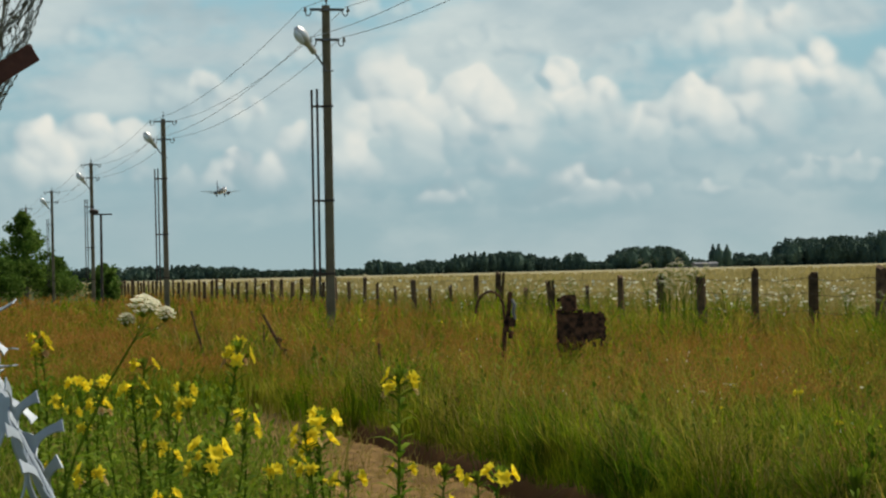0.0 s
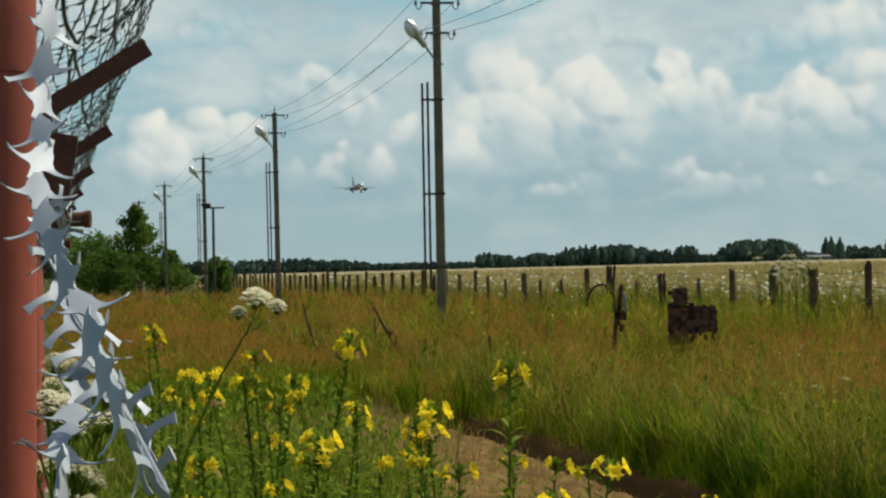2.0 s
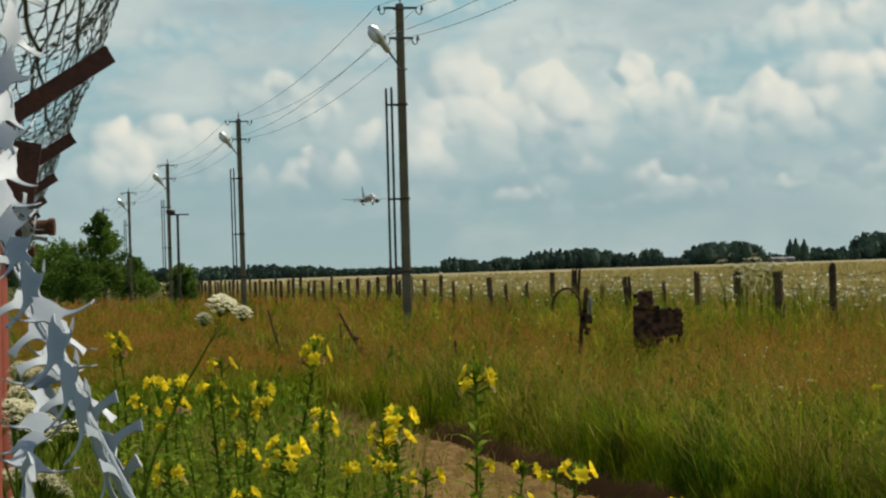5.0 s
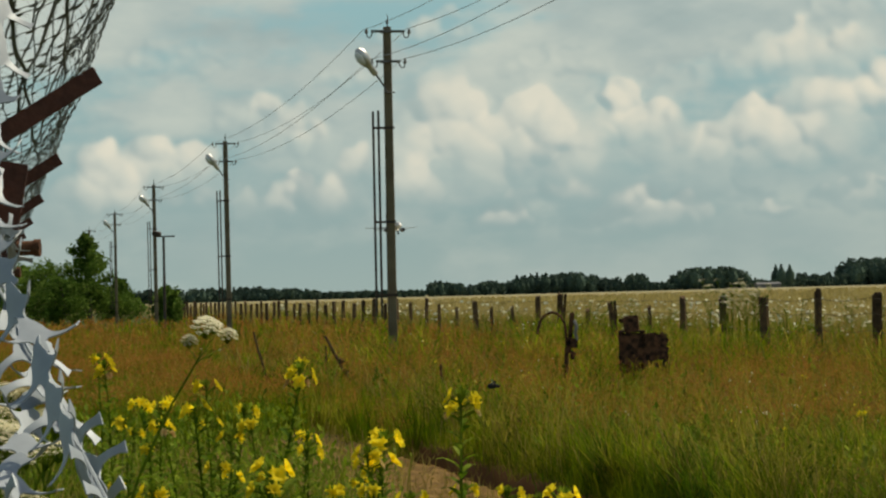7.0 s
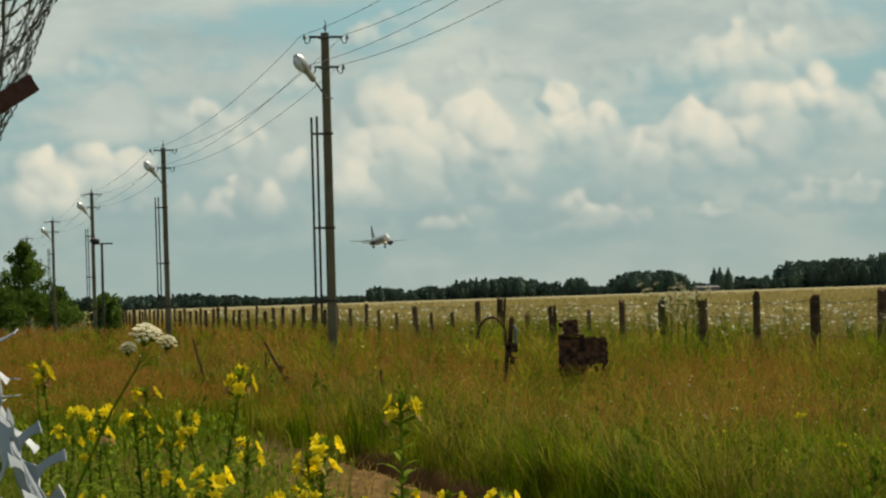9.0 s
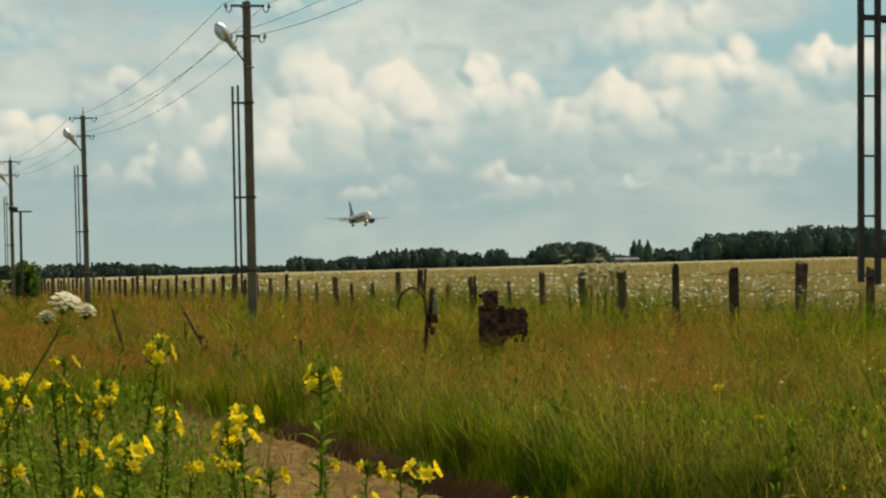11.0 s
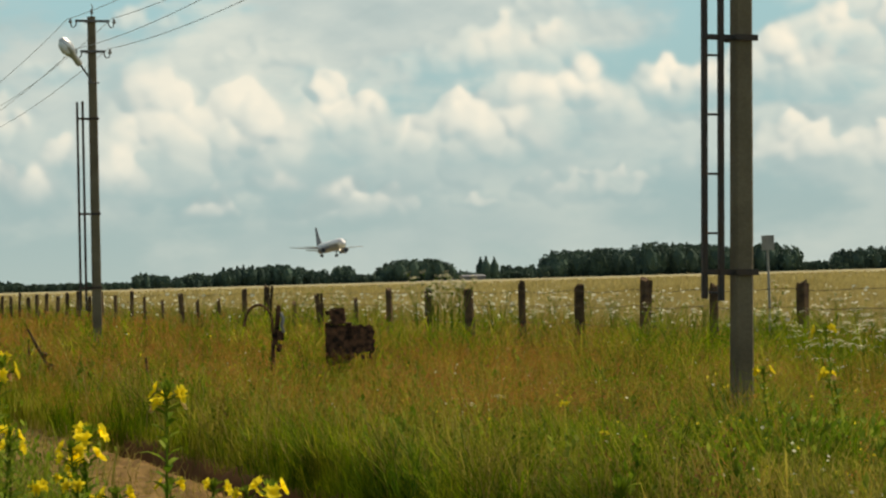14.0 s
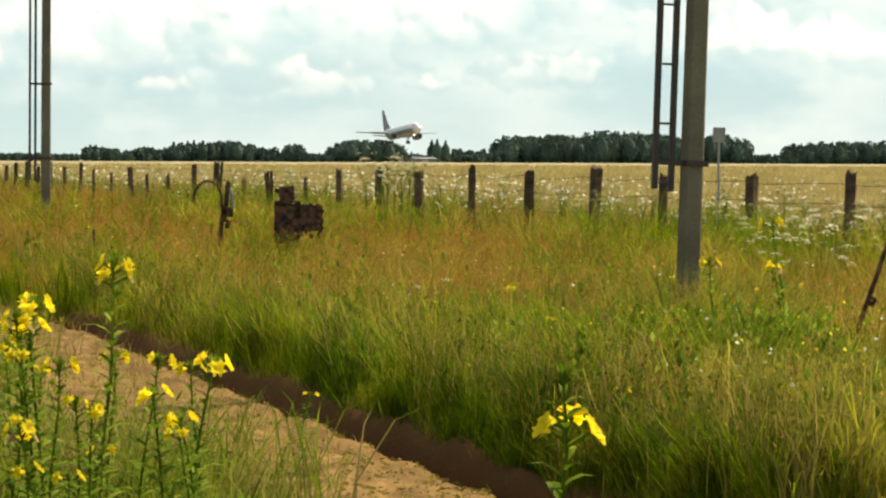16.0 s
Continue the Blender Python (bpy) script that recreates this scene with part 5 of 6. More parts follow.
def umbels():
    text = "wild white umbel flower growing along the wooden fence"
    kinds = [umbel_plant("wild_parsley", text, k, t, n, r, 9) for k, t, n, r in ((1, 1.25, 5, 0.058), (2, 1.05, 3, 0.062), (3, 1.45, 7, 0.058))]
    rnd = random.Random(5)
    used = set()
    spots = []
    for _ in range(210):
        y = 1 / rnd.uniform(1 / 120, 1 / 27)
        q = rnd.choice((rnd.uniform(14.4, 16.5), rnd.uniform(15.0, 22.0)))
        spots.append((along(q, y), y, rnd.choice((0, 1, 1, 2)), rnd.uniform(0.75, 1.05)))
    # a tall stand behind the fence, and stray ones in the meadow
    for _ in range(9):
        y = 38 + rnd.uniform(-1, 1)
        spots.append((0.1475 * y + rnd.uniform(-0.5, 0.5), y, 2, rnd.uniform(1.05, 1.28)))
    for u, v, y in ((0.172, -0.053, 19.0), (0.156, -0.060, 18.0), (0.158, -0.054, 18.4), (0.295, -0.018, 27.0), (0.335, -0.034, 20.0), (0.348, -0.03, 20.5), (0.353, -0.024, 22), (0.341, -0.026, 22)):
        spots.append((u * y, y, 1, (1.7 + v * y) / 1.03))
    for _ in range(30):
        y = rnd.uniform(19.5, 29)
        spots.append((rnd.uniform(0.305, 0.385) * y, y, rnd.choice((0, 1, 1)), rnd.uniform(0.72, 1.0)))
    for x, y, k, s in spots:
        g = float(height(np.array([x]), np.array([y]))[0])
        m = Matrix.Translation((x, y, g - 0.01)) @ Matrix.Rotation(rnd.uniform(0, 6), 4, "Z") @ Matrix.Scale(s, 4)
        if k not in used:
            used.add(k)
            kinds[k].matrix_basis = m
        else:
            copy_thing(kinds[k], pose(0, 0, 0)).matrix_basis = m
    # distant drift of the same flowers
    x, y = stretch(1700, 30, 170, 14.8, 22.0, -0.16, 0.35)
    drift = fbm(x * 0.3, y * 0.1, 91, 3)
    keep = (drift > rng.uniform(0.35, 0.6, len(x))) & (rng.random(len(x)) < 0.35 + 0.65 * smoothstep(36, 60, y))
    x, y = x[keep], y[keep]
    s = np.maximum(0.10, 0.0021 * y) * rng.uniform(0.35, 1.25, len(x))
    tagged(flecks("wild_parsley_drift", x, y, height(x, y) + rng.uniform(0.75, 1.35, len(x)), s, s * 0.62, H_UMBEL), "distant drift of white umbel flowers along the fence", "flower", kind="stuff")
    lean = thing("hogweed", pose(-1.35, 9.0, 0), "large creamy white umbel flower on a leaning stem", "flower", "large umbels by the razor wire")
    stalk = bmesh.new()
    fork = Vector((0.60, 0, 1.46))
    sweep(stalk, [(0, 0, -0.02), (0.20, 0, 0.55), (0.37, 0, 1.03), (0.50, 0, 1.30), fork], [0.008, 0.007, 0.006, 0.005, 0.004], 6)
    heads = []
    for at, r in (((0.572, 0, 1.525), 0.033), ((0.637, 0, 1.565), 0.056), ((0.720, 0.02, 1.540), 0.038), ((0.665, 0.07, 1.575), 0.036)):
        flor, at = bmesh.new(), Vector(at)
        sweep(stalk, [fork, fork.lerp(at, 0.55) + Vector((0.004, 0, -0.006)), at - Vector((0, 0, 0.012))], [0.0035, 0.0028, 0.002], 4)
        umbel_head(flor, at, Vector((0.15, -0.45, 1)), r, 26, rnd, stalk, 1.25)
        heads.append(flor)
    for k in range(4):
        leaf_blade(stalk, Vector((0.05 + 0.1 * k, 0, 0.2 + 0.27 * k)), Vector((math.cos(k * 2.1), math.sin(k * 2.1), 0.4)), 0.16, 0.06, 0.5)
    part("stem", stalk, H_LEAF, lean, smooth=False)
    for flor in heads:
        part("flower_head", flor, H_UMBEL, lean, "domed creamy white flower head", smooth=False)
    big = umbel_plant("hogweed", "large creamy white umbel flower behind the razor wire", 8, 1.32, 7, 0.047, 26, "large umbels by the razor wire", (0.74, 0.88), 0.13, 1.0, 0.955)
    first = True
    for u, y, s in ((-0.1685, 4.6, 1.10), (-0.1675, 4.3, 0.93), (-0.166, 4.9, 0.98), (-0.166, 5.4, 1.12), (-0.1605, 5.6, 0.9), (-0.157, 6.2, 1.0), (-0.150, 7.0, 1.02)):
        m = Matrix.Translation((u * y, y, 0)) @ Matrix.Rotation(y * 3, 4, "Z") @ Matrix.Diagonal((0.8, 0.8, s, 1))
        (big if first else copy_thing(big, pose(0, 0, 0))).matrix_basis = m
        first = False


umbels()


# ---- relics in the meadow ----
def hook_pipe():
    """A bent conduit hooked over beside an upright post with an old switch on it."""
    ob = thing("bent_pipe_post", pose(2.24, 30, 0, 0, 3, 0), "rusty upright post with a hooked conduit and broken switch", "post")
    bm = bmesh.new()
    tube(bm, (0, 0, -0.2), (0, 0, 0.95), 0.028, n=10)
    box(bm, (0.06, 0.05, 0.52), (0.045, 0, 1.15), Euler((0, radians(4), 0)).to_matrix(), 0.006)
    rough(bm, 0.006, 9)
    part("post", bm, M_RUSTDARK, ob)
    bm = bmesh.new()
    pts = [(0.0, -0.03, 0.55), (0.0, -0.03, 0.95)]
    for k in range(9):
        a = math.pi * (0.08 + 0.86 * k / 8)
        pts.append((-0.20 + 0.18 * math.cos(a), -0.03, 1.16 + 0.25 * math.sin(a)))
    pts += [(-0.385, -0.03, 1.12)]
    sweep(bm, pts, 0.017, 8)
    part("hooked_conduit", bm, M_RUSTDARK, ob)
    bm = bmesh.new()
    box(bm, (0.09, 0.07, 0.12), (0.09, -0.04, 1.02), bevel=0.01)
    box(bm, (0.06, 0.05, 0.1), (0.08, -0.04, 0.86), Euler((0, 0.3, 0)).to_matrix(), 0.008)
    rough(bm, 0.008, 14)
    part("switch_box", bm, M_RUSTDARK, ob)
    bm = bmesh.new()
    sweep(bm, [(0.08, -0.06, 1.32), (0.12, -0.07, 1.24), (0.10, -0.07, 1.15), (0.13, -0.07, 1.06)], [0.02, 0.028, 0.024, 0.018], 7)
    rough(bm, 0.012, 20)
    part("insulator", bm, M_CERAMIC, ob, "broken pale porcelain insulator")


hook_pipe()


def rusty_box():
    ob = thing("rusty_cabinet", pose(3.05, 29, 0, 0, 1, -8), "derelict rusty steel cabinet on short legs, door hanging open", "cabinet")

    def plate(name, size, at, turn=(0, 0, 0), hole=0):
        bm = bmesh.new()
        bmesh.ops.create_grid(bm, x_segments=9, y_segments=11, size=0.5)
        rnd = random.Random(len(name) + int(at[0] * 50))
        for v in bm.verts:
            v.co.x *= size[0]
            v.co.y *= size[1]
            v.co += Vector((rnd.uniform(-0.016, 0.016), rnd.uniform(-0.02, 0.02), rnd.uniform(-0.008, 0.008)))
        if hole:
            low = [f for f in bm.faces if rnd.random() < hole * (1.1 if f.calc_center_median().y < -size[1] * 0.3 else 0.0)]
            bmesh.ops.delete(bm, geom=low, context="FACES")
        bmesh.ops.solidify(bm, geom=list(bm.faces), thickness=0.008)
        bmesh.ops.transform(bm, matrix=Matrix.Translation(at) @ Euler([radians(a) for a in (90 + turn[0], turn[1], turn[2])]).to_matrix().to_4x4(), verts=bm.verts)
        return part(name, bm, M_RUSTDARK, ob, smooth=False)

    plate("front_panel", (0.30, 0.48), (-0.03, -0.12, 0.92), hole=0.35)
    plate("back_panel", (0.30, 0.50), (-0.03, 0.12, 0.90))
    plate("side_panel", (0.26, 0.48), (-0.18, 0, 0.92), (0, 0, 90), 0.3)
    plate("side_panel", (0.26, 0.46), (0.13, 0, 0.93), (0, 0, 90))
    door = plate("door", (0.30, 0.42), (0.27, -0.09, 0.93), (0, 0, 12), 0.5)
    bm = bmesh.new()
    box(bm, (0.33, 0.29, 0.02), (-0.03, 0, 1.165), bevel=0.004)
    rough(bm, 0.006, 9)
    part("top_plate", bm, M_RUSTDARK, ob)
    bm = bmesh.new()
    box(bm, (0.19, 0.18, 0.19), (-0.04, 0, 1.265), Euler((0, radians(-3), 0)).to_matrix(), 0.012)
    box(bm, (0.07, 0.1, 0.05), (-0.16, -0.02, 1.30), bevel=0.006)
    rough(bm, 0.008, 11)
    part("terminal_head", bm, M_RUSTDARK, ob)
    for px, py in ((-0.16, -0.1), (0.10, -0.1), (-0.16, 0.1), (0.10, 0.1), (-0.02, -0.02)):
        bm = bmesh.new()
        tube(bm, (px, py, -0.1), (px * 0.95, py, 0.72), 0.02, n=7)
        rough(bm, 0.008, 8, px)
        part("leg", bm, M_RUSTDARK, ob)


rusty_box()


def sign_post():
    y = 36.0
    x = 0.2985 * y
    ob = thing("sign_post", pose(x, y, 0, 0, -0.6, 0), "small grey square sign on a thin pale pole", "sign")
    bm = bmesh.new()
    tube(bm, (0, 0, -0.3), (0, 0, 2.05), 0.024, 0.022, 8)
    part("pole", bm, M_SIGN, ob)
    bm = bmesh.new()
    box(bm, (0.18, 0.03, 0.24), (-0.01, -0.03, 2.12), bevel=0.006)
    box(bm, (0.03, 0.05, 0.25), (0.09, -0.02, 2.115), bevel=0.006)
    part("panel", bm, M_SIGN, ob)


sign_post()


def stick(name, label, foot, top, r, knots=3, mat=None):
    bm = bmesh.new()
    a, b = Vector(foot), Vector(top)
    pts = [a.lerp(b, k / 6) + noise.noise_vector(a + Vector((k, 0, 0))) * r * 0.6 for k in range(7)]
    sweep(bm, pts, [r * (1.1 - 0.06 * k) for k in range(7)], 7)
    for k in range(knots):
        p = a.lerp(b, 0.35 + 0.2 * k)
        box(bm, (r * 3.0, r * 2.2, r * 3.4), p + Vector((r * 1.2, 0, 0)), Euler((0.3 * k, 0.4, 0)).to_matrix(), r * 0.3)
    tagged(part(name, bm, mat or M_RUSTDARK), label, "post", "leaning stakes in the meadow")


stick("leaning_stake", "dark leaning iron stake with clips, in deep grass", (4.62, 13.4, -0.1), (5.28, 13.6, 1.62), 0.017, 4)
stick("leaning_stake", "thin weathered stick leaning out of the grass", (-2.1, 40, 0.2), (-2.35, 40, 1.12), 0.022, 0, M_WOOD)
stick("leaning_stake", "broken rough branch leaning out of the grass", (-0.55, 36, 0.2), (-1.0, 36, 1.08), 0.028, 2, M_WOOD)
stick("leaning_stake", "short dark stake standing in the grass", (-1.05, 38, 0.0), (-1.05, 38, 0.90), 0.02, 0)
stick("leaning_stake", "short dark stake standing in deep grass", (0.63, 27, 0.0), (0.58, 27, 0.88), 0.018, 0)


def floodlight_post():
    y = 110.0
    ob = thing("floodlight_post", pose(-10.62, y, 0, 0, 0.4, 0), "dark steel post with a flat floodlight on top", "street lamp")
    bm = bmesh.new()
    tube(bm, (0, 0, -0.3), (0, 0, 4.75), 0.075, 0.06, 10)
    part("post", bm, M_RACK, ob)
    bm = bmesh.new()
    box(bm, (0.95, 0.09, 0.07), (0.06, 0, 4.76), bevel=0.01)
    part("crossbar", bm, M_RACK, ob)
    bm = bmesh.new()
    box(bm, (0.42, 0.3, 0.2), (-0.32, -0.05, 4.90), Euler((radians(12), radians(14), 0)).to_matrix(), 0.03)
    part("floodlight", bm, M_RACK, ob)


floodlight_post()


def far_shed():
    ob = thing("shed", pose(238, 1450, 0, 0, 0, 10), "low pale shed at the edge of distant woods", "building")
    bm = bmesh.new()
    box(bm, (15, 9, 2.4), (0, 0, 1.3))
    part("wall", bm, M_ROOF, ob, smooth=False)
    bm = bmesh.new()
    vs = [bm.verts.new(p) for p in ((-7.8, -5, 2.3), (7.8, -5, 2.3), (7.8, 0, 3.4), (-7.8, 0, 3.4), (-7.8, 5, 2.3), (7.8, 5, 2.3))]
    for f in ((0, 1, 2, 3), (3, 2, 5, 4), (0, 3, 4), (1, 5, 2), (0, 4, 5, 1)):
        bm.faces.new([vs[k] for k in f])
    part("roof", bm, M_ROOF, ob, smooth=False)


far_shed()


# ---- perimeter fence with razor wire beside the camera ----
SPAN = 3.0
FIRST = 2.25


def perimeter_fence():
    ob = thing("perimeter_fence", pose(0, 0, 0), "rust-red steel pipe fence with slanting brackets", "fence")
    for k in range(13):
        y = FIRST + SPAN * k
        x = along(-0.057, y)
        bm = bmesh.new()
        tube(bm, (0, 0, -0.3), (0, 0, 2.06 if k else 2.4), 0.047, n=24)
        for z in (2.0 if k else 1.905,):
            tube(bm, (0, 0, z - 0.006), (0, 0, z + 0.006), 0.0485, n=24)
        post = part("fence_post", bm, M_RUST, ob, "rust-red painted steel pipe post")
        post.matrix_basis = pose(x - (0.036 if k == 0 else 0), y, 0, 0, 1.3 if k == 0 else 0, 0)
        if k == 0:
            continue
        # angle-iron bracket that carries the coil
        bm = bmesh.new()
        a, b = Vector((-0.06, 0, 2.00)), Vector((0.305, 0, 2.215))
        d = b - a
        turn = Euler((0, -math.atan2(d.z, d.x), 0)).to_matrix()
        box(bm, (d.length, 0.006, 0.042), (a + b) / 2, turn, 0.001)
        box(bm, (d.length, 0.045, 0.006), (a + b) / 2 + turn @ Vector((0, 0.02, 0.02)), turn, 0.001)
        arm = part("bracket", bm, M_BRACKET, ob, "rusty red angle-iron bracket")
        arm.matrix_basis = pose(x, y, 0)
        bm = bmesh.new()
        box(bm, (0.075, 0.010, 0.22), (0.085, 0.018, 1.915), Euler((0, radians(10), 0)).to_matrix(), 0.002)
        part("gusset", bm, M_BRACKET, ob, smooth=False).matrix_basis = pose(x, y, 0)
        if k in (2, 4):
            bm = bmesh.new()
            tube(bm, (0.03, 0, 1.90), (0.225, -0.02, 1.90), 0.026, n=14)
            tube(bm, (0.09, -0.01, 1.84), (0.09, -0.01, 1.95), 0.036, n=12)
            tube(bm, (0.21, -0.02, 1.90), (0.232, -0.02, 1.90), 0.031, n=14)
            part("hinge_pipe", bm, M_RUSTDARK, ob, "dark rusted pipe stub").matrix_basis = pose(x, y, 0)
    # top and bottom rails
    for z in (0.35, 1.45):
        bm = bmesh.new()
        tube(bm, (along(-0.10, FIRST), FIRST, z), (along(-0.10, FIRST + SPAN * 12), FIRST + SPAN * 12, z), 0.016, n=8)
        part("rail", bm, M_RUSTDARK, ob)


perimeter_fence()


def razor_coil():
    """A stretched coil of razor tape that lies on the brackets, with lengthwise tie wires."""
    ob = thing("razor_wire_coil", pose(0, 0, 0), "grey coil of razor wire stretched along the fence top, coloured dark as if backlit", "razor wire", "razor wire on the fence")
    R, cq, cz = 0.345, -0.045, 2.50
    co, flat, sizes = [], [], []

    def tape(a, y, rad, half, barb, every):
        """A strip of tape at angle a round the coil's axis, with small barbs on both edges."""
        n0 = sum(map(len, co))
        sag = 0.03 * np.sin((y - 5.25) / SPAN * math.tau / 2) ** 2
        p = np.stack([cq + SLANT * y + rad * np.cos(a), y, cz + rad * np.sin(a) - sag], -1)
        d = np.gradient(p, axis=0)
        d /= np.linalg.norm(d, axis=1)[:, None]
        out = np.stack([np.cos(a), 0 * a, np.sin(a)], -1)
        side = np.cross(d, out)
        co.append(np.stack([p - side * half, p + side * half], 1).reshape(-1, 3))
        i = np.arange(len(a) - 1) * 2 + n0
        flat.append(np.stack([i, i + 1, i + 3, i + 2], 1).ravel())
        sizes.append(np.full(len(i), 4))
        n0 += 2 * len(a)
        j = np.arange(0, len(a), every)
        lift = out[j] * 0.002
        b = np.stack([p[j] - side[j] * barb + lift, p[j] + d[j] * 0.010 + lift, p[j] + side[j] * barb + lift, p[j] - d[j] * 0.010 + lift], 1).reshape(-1, 3)
        co.append(b)
        flat.append(np.arange(len(b)) + n0)
        sizes.append(np.full(len(j), 4))

    # the loops, in close pairs
    segs, pitch = 72, 0.36
    k = np.arange(68 * segs)
    for shift in (0.0, 0.05):
        a = k / segs * math.tau
        tape(a, 3.15 + shift + k / segs * pitch, R * (1 + 0.03 * np.sin(k / segs * 1.9 + shift * 40)), 0.0045, 0.013, 1)
    # strands that wind slowly along it
    y = np.arange(3.1, 27.5, 0.035)
    for strand in range(44):
        a = strand * math.tau / 44 + (0.09 if strand % 2 else -0.06) * (y - 4) + 0.012 * np.sin(y * 5 + strand)
        tape(a, y, R * (0.99 + 0.012 * np.sin(y * 3 + strand * 2)), 0.0034, 0.0085, 1)
    mesh = sheet("tape", np.concatenate(co), np.concatenate(flat), np.concatenate(sizes), M_COIL_BACKLIT)
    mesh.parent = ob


razor_coil()


def barb_mesh(curl=9.0):
    """One length of razor tape: a neck that swells to a body, two swept horns with blunt ends and a hollow curve behind each; x runs along the tape."""
    bm = bmesh.new()
    rows = []
    for x, w in ((-0.036, 0.0032), (-0.028, 0.0033), (-0.020, 0.0039), (-0.012, 0.0058), (-0.004, 0.0080), (0.004, 0.0092), (0.011, 0.0087), (0.017, 0.0064), (0.023, 0.0039), (0.029, 0.0033), (0.036, 0.0032)):
        rows.append([bm.verts.new((x, w * g, 0)) for g in (-1, -0.5, 0, 0.5, 1)])
    for a, b in zip(rows, rows[1:]):
        for k in range(4):
            bm.faces.new((a[k], b[k], b[k + 1], a[k + 1]))
    for sy in (-1, 1):
        side = [rows[k][0 if sy < 0 else 4] for k in (5, 6, 7, 8)]
        prev = [side[0], side[-1]]
        back = side[1:-1]
        for f, wide in ((0.14, 0.0056), (0.28, 0.0042), (0.45, 0.0036), (0.65, 0.0033), (0.85, 0.0034), (0.95, 0.0044), (1.0, 0.0050)):
            cx = 0.0135 + 0.013 * f**1.3
            cy = sy * (0.0066 + 0.0195 * f)
            t = Vector((0.82, -sy * 0.45, 0)).normalized() * wide
            lift = 0.016 * f * f
            cur = [bm.verts.new((cx - t.x, cy - t.y, lift)), bm.verts.new((cx + t.x, cy + t.y, lift))]
            bm.faces.new([prev[0], cur[0], cur[1], prev[1]] + back[::-1])
            prev, back = cur, []
    for v in bm.verts:
        v.co.z -= curl * v.co.y * v.co.y - 3.0 * (0.036**2 - v.co.x * v.co.x)
    bmesh.ops.recalc_face_normals(bm, faces=bm.faces)
    bmesh.ops.solidify(bm, geom=list(bm.faces), thickness=0.0009)
    me = bpy.data.meshes.new("barb")
    bm.to_mesh(me)
    bm.free()
    me.materials.append(M_RAZOR)
    me.polygons.foreach_set("use_smooth", [True] * len(me.polygons))
    me.set_sharp_from_angle(angle=radians(40))
    return me


BARB = barb_mesh()


def razor_strand(label, path, twist, seed, start=0, step=0.052, size=1.0):
    """A strand of razor tape through points (turn, rise, way ahead), plate by plate round a core wire."""
    rnd = random.Random(seed)
    ob = thing("razor_wire_strand", pose(0, 0, 0), label, "razor wire", "razor wire on the fence")
    pts = [Vector((u * y, y, 1.7 + v * y)) for u, v, y in path]
    fine = []
    for i in range(len(pts) - 1):
        p0, p1, p2, p3 = pts[max(i - 1, 0)], pts[i], pts[i + 1], pts[min(i + 2, len(pts) - 1)]
        for k in range(12):
            f = k / 12
            fine.append(0.5 * ((2 * p1) + (p2 - p0) * f + (2 * p0 - 5 * p1 + 4 * p2 - p3) * f * f + (3 * p1 - p0 - 3 * p2 + p3) * f**3))
    bm = bmesh.new()
    sweep(bm, [p + Vector((0, 0.003, 0)) for p in fine], 0.0012 * size, 6)
    part("core_wire", bm, M_RAZOR, ob)
    run, nxt, count = 0.0, 0.0, 0
    for a, b in zip(fine, fine[1:]):
        d = b - a
        while nxt < run + d.length:
            p = a + d * ((nxt - run) / d.length)
            x = d.normalized()
            face = Vector((0.15, -1, 0.25))
            y = (face.cross(x)).normalized()
            z = x.cross(y)
            m = Matrix((x, y, z)).transposed().to_4x4()
            m = Matrix.Translation(p) @ m @ Matrix.Rotation(radians(start + twist * count + rnd.choice((-38, 12, 30)) + rnd.uniform(-14, 14)), 4, "X") @ Matrix.Rotation(radians(rnd.uniform(-8, 8)), 4, "Z") @ Matrix.Scale(size, 4)
            o = new("barb", BARB)
            o.parent = ob
            o.matrix_basis = m
            nxt += step * size
            count += 1
        run += d.length
    return ob


razor_strand("bright galvanised razor tape hanging beside the red post", [(-0.1654, 0.1320, 1.95), (-0.1675, 0.0931, 1.89), (-0.1701, 0.0736, 1.84), (-0.1686, 0.0565, 1.78), (-0.1725, 0.0420, 1.73), (-0.1686, 0.0248, 1.67), (-0.1632, 0.0112, 1.61), (-0.1567, -0.0060, 1.56), (-0.1499, -0.0221, 1.50), (-0.1444, -0.0393, 1.45), (-0.1371, -0.0566, 1.39), (-0.1303, -0.0714, 1.34), (-0.1182, -0.0961, 1.28)], 3, 1)
razor_strand("galvanised razor tape looped low behind another strand", [(-0.1492, -0.0221, 1.70), (-0.1537, -0.0414, 1.60), (-0.1591, -0.0607, 1.50), (-0.1645, -0.0775, 1.40), (-0.1675, -0.0969, 1.30)], -8, 2, start=25)
razor_strand("shaded razor tape twisted close behind a brighter strand", [(-0.1660, 0.0100, 1.72), (-0.1600, -0.0100, 1.66), (-0.1520, -0.0260, 1.60), (-0.1450, -0.0430, 1.55), (-0.1375, -0.0600, 1.49), (-0.1290, -0.0760, 1.43), (-0.1190, -0.0980, 1.37)], 31, 5, start=80)
razor_strand("tangled end of razor tape curled by the post", [(-0.1720, 0.030, 2.05), (-0.1690, 0.022, 2.0), (-0.1650, 0.030, 1.98), (-0.1620, 0.020, 2.02), (-0.1660, 0.010, 2.0), (-0.1700, 0.014, 2.05)], 48, 4, 0, 0.034, 0.62)


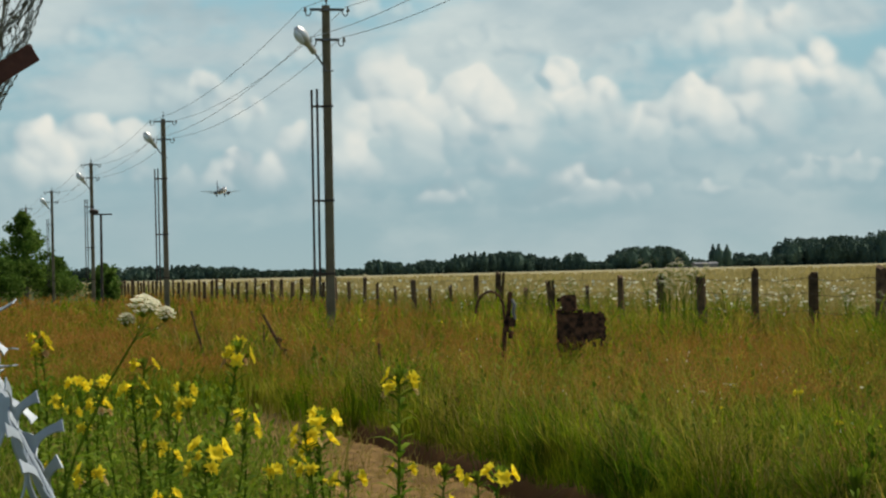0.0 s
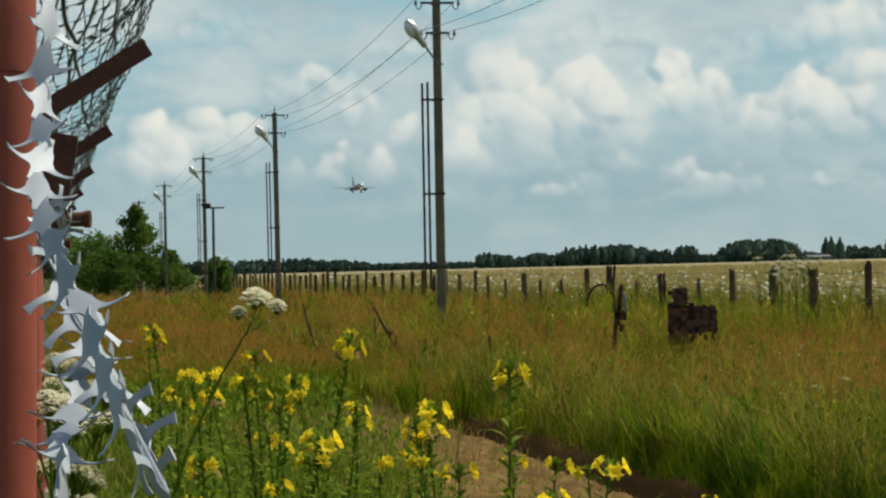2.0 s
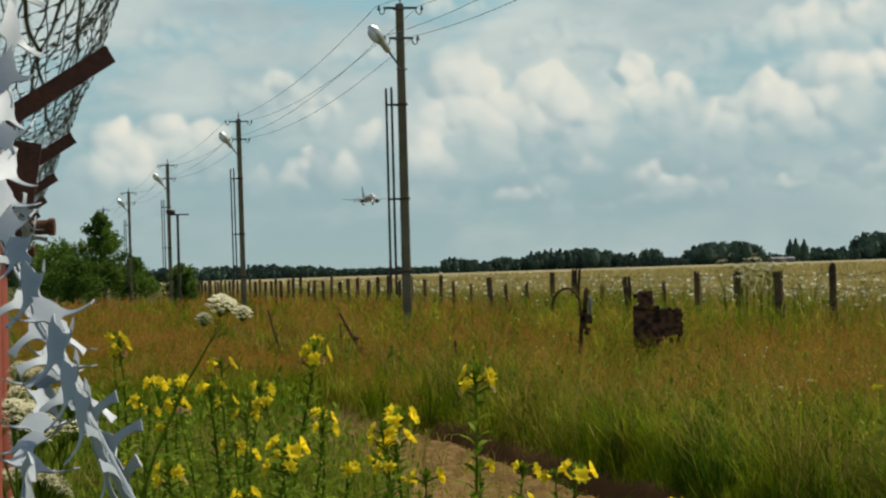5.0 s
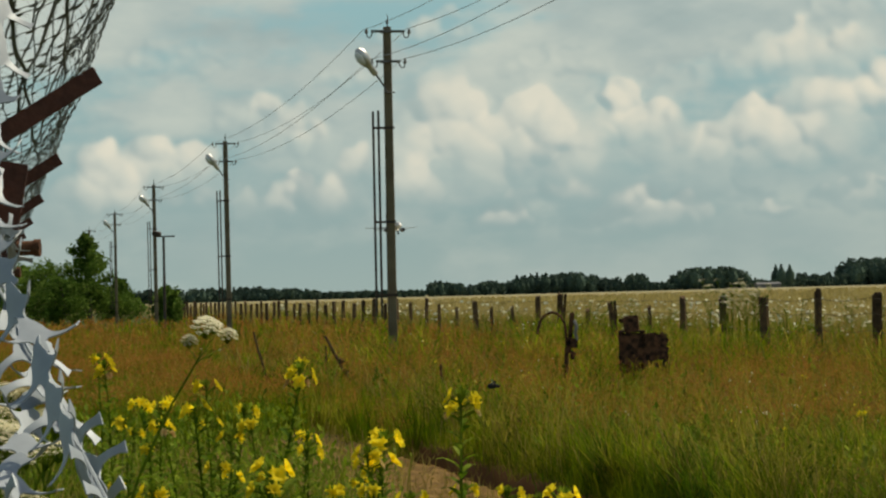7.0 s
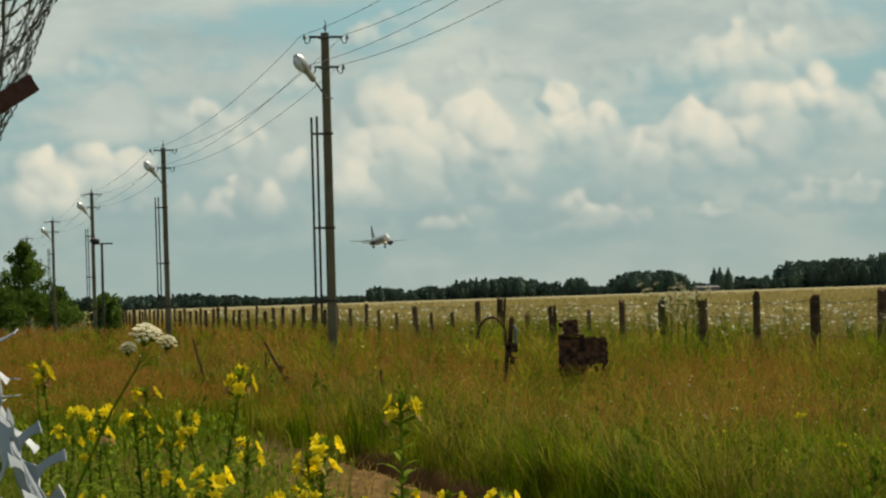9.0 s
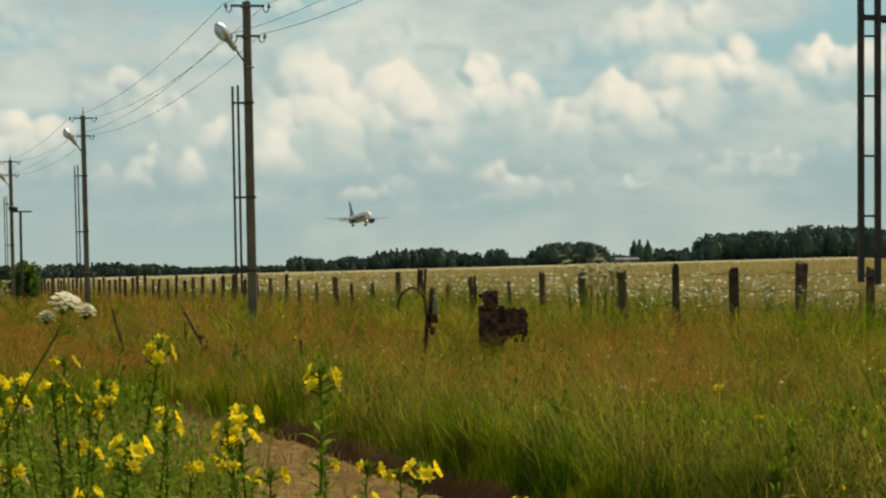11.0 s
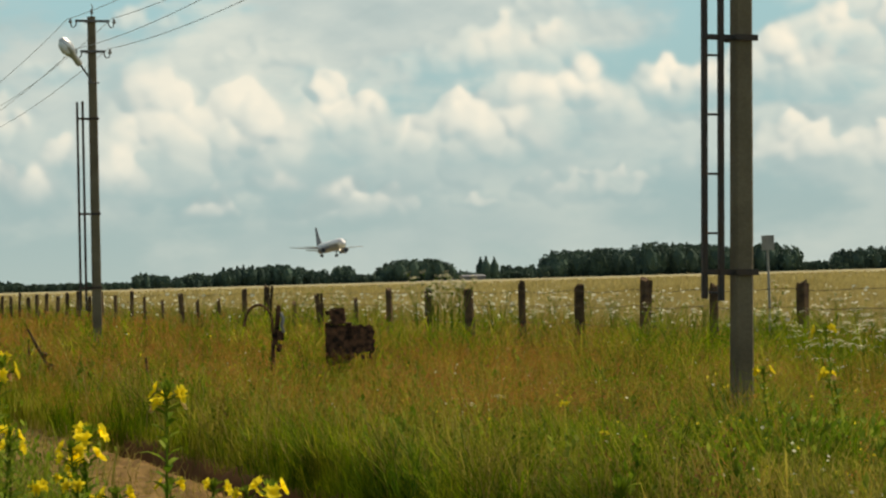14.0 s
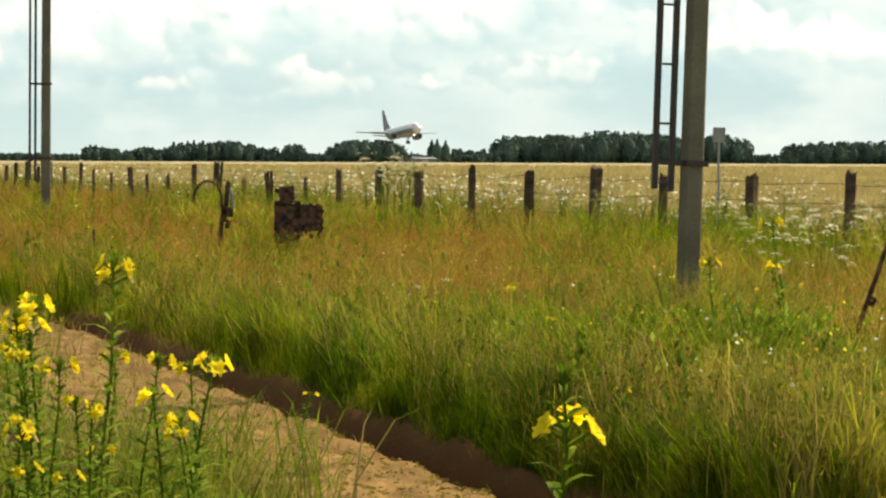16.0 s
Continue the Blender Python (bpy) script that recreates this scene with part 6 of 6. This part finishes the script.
def bumblebee():
    """A bee in flight, head towards +y."""
    ob = thing("bumblebee", pose(0, 0, 0), "dark furry bumblebee flying over the verge flowers", "insect")
    bm = bmesh.new()
    for y, r in ((0.004, 0.0055), (-0.005, 0.0065)):
        bmesh.ops.create_uvsphere(bm, u_segments=12, v_segments=8, radius=r, matrix=Matrix.Translation((0, y, 0)) @ Matrix.Diagonal((1, 1.25, 1, 1)))
    part("body", bm, M_TYRE, ob)
    bm = bmesh.new()
    bmesh.ops.create_uvsphere(bm, u_segments=10, v_segments=6, radius=0.0035, matrix=Matrix.Translation((0, 0.0125, -0.001)))
    part("head", bm, M_TYRE, ob)
    for s in (-1, 1):
        bm = bmesh.new()
        leaf_blade(bm, Vector((s * 0.003, 0.003, 0.005)), Vector((s * 1.0, -0.25, 0.7)), 0.014, 0.006, 0.0)
        part("wing", bm, M_DARK, ob, "small smoky wing", smooth=False)
    return ob


bee = bumblebee()


def motions():
    """The airliner flies down its glide path, parallel to the fences, and flares over the runway's end."""
    rows = []
    for t, z, nose in ((0, 67.4, 2.5), (1.5, 61.9, 2.5), (3.5, 54.2, 2.5), (5, 48.4, 2.6), (7, 40.2, 2.8), (9, 32.0, 3.0), (11, 24.4, 3.2), (12.5, 18.9, 3.4), (13.5, 15.8, 3.6), (14.5, 13.3, 4.0), (15, 12.2, 4.2), (16, 10.4, 4.6)):
        y = 1566 - 53.1 * t
        k = y / (1786.8 - 66.95 * t)
        rows.append((t, pose(k * (-79.7 + 11.88 * t), y, 1.7 + k * (z - 1.7), nose, 0, 193)))
    walk(jet, rows)
    # the bee leaves the verge flowers, crosses the meadow's edge and settles beyond it
    flight = [(0, -0.28, 5.4, 0.62), (6.5, -0.28, 5.4, 0.62), (6.75, -0.20, 5.3, 0.80), (6.9, 0.054, 5.2, 1.437), (7.0, 0.225, 5.1, 1.494), (7.1, 0.395, 5.0, 1.486), (7.2, 0.665, 4.9, 1.605), (7.3, 0.982, 4.8, 1.76), (7.45, 1.75, 4.7, 1.75), (8.2, 3.2, 5.6, 0.9), (9, 3.6, 5.8, 0.55), (16, 3.6, 5.8, 0.55)]
    walk(bee, [(t, pose(x, y, z, 0, 0, -75)) for t, x, y, z in flight])


motions()
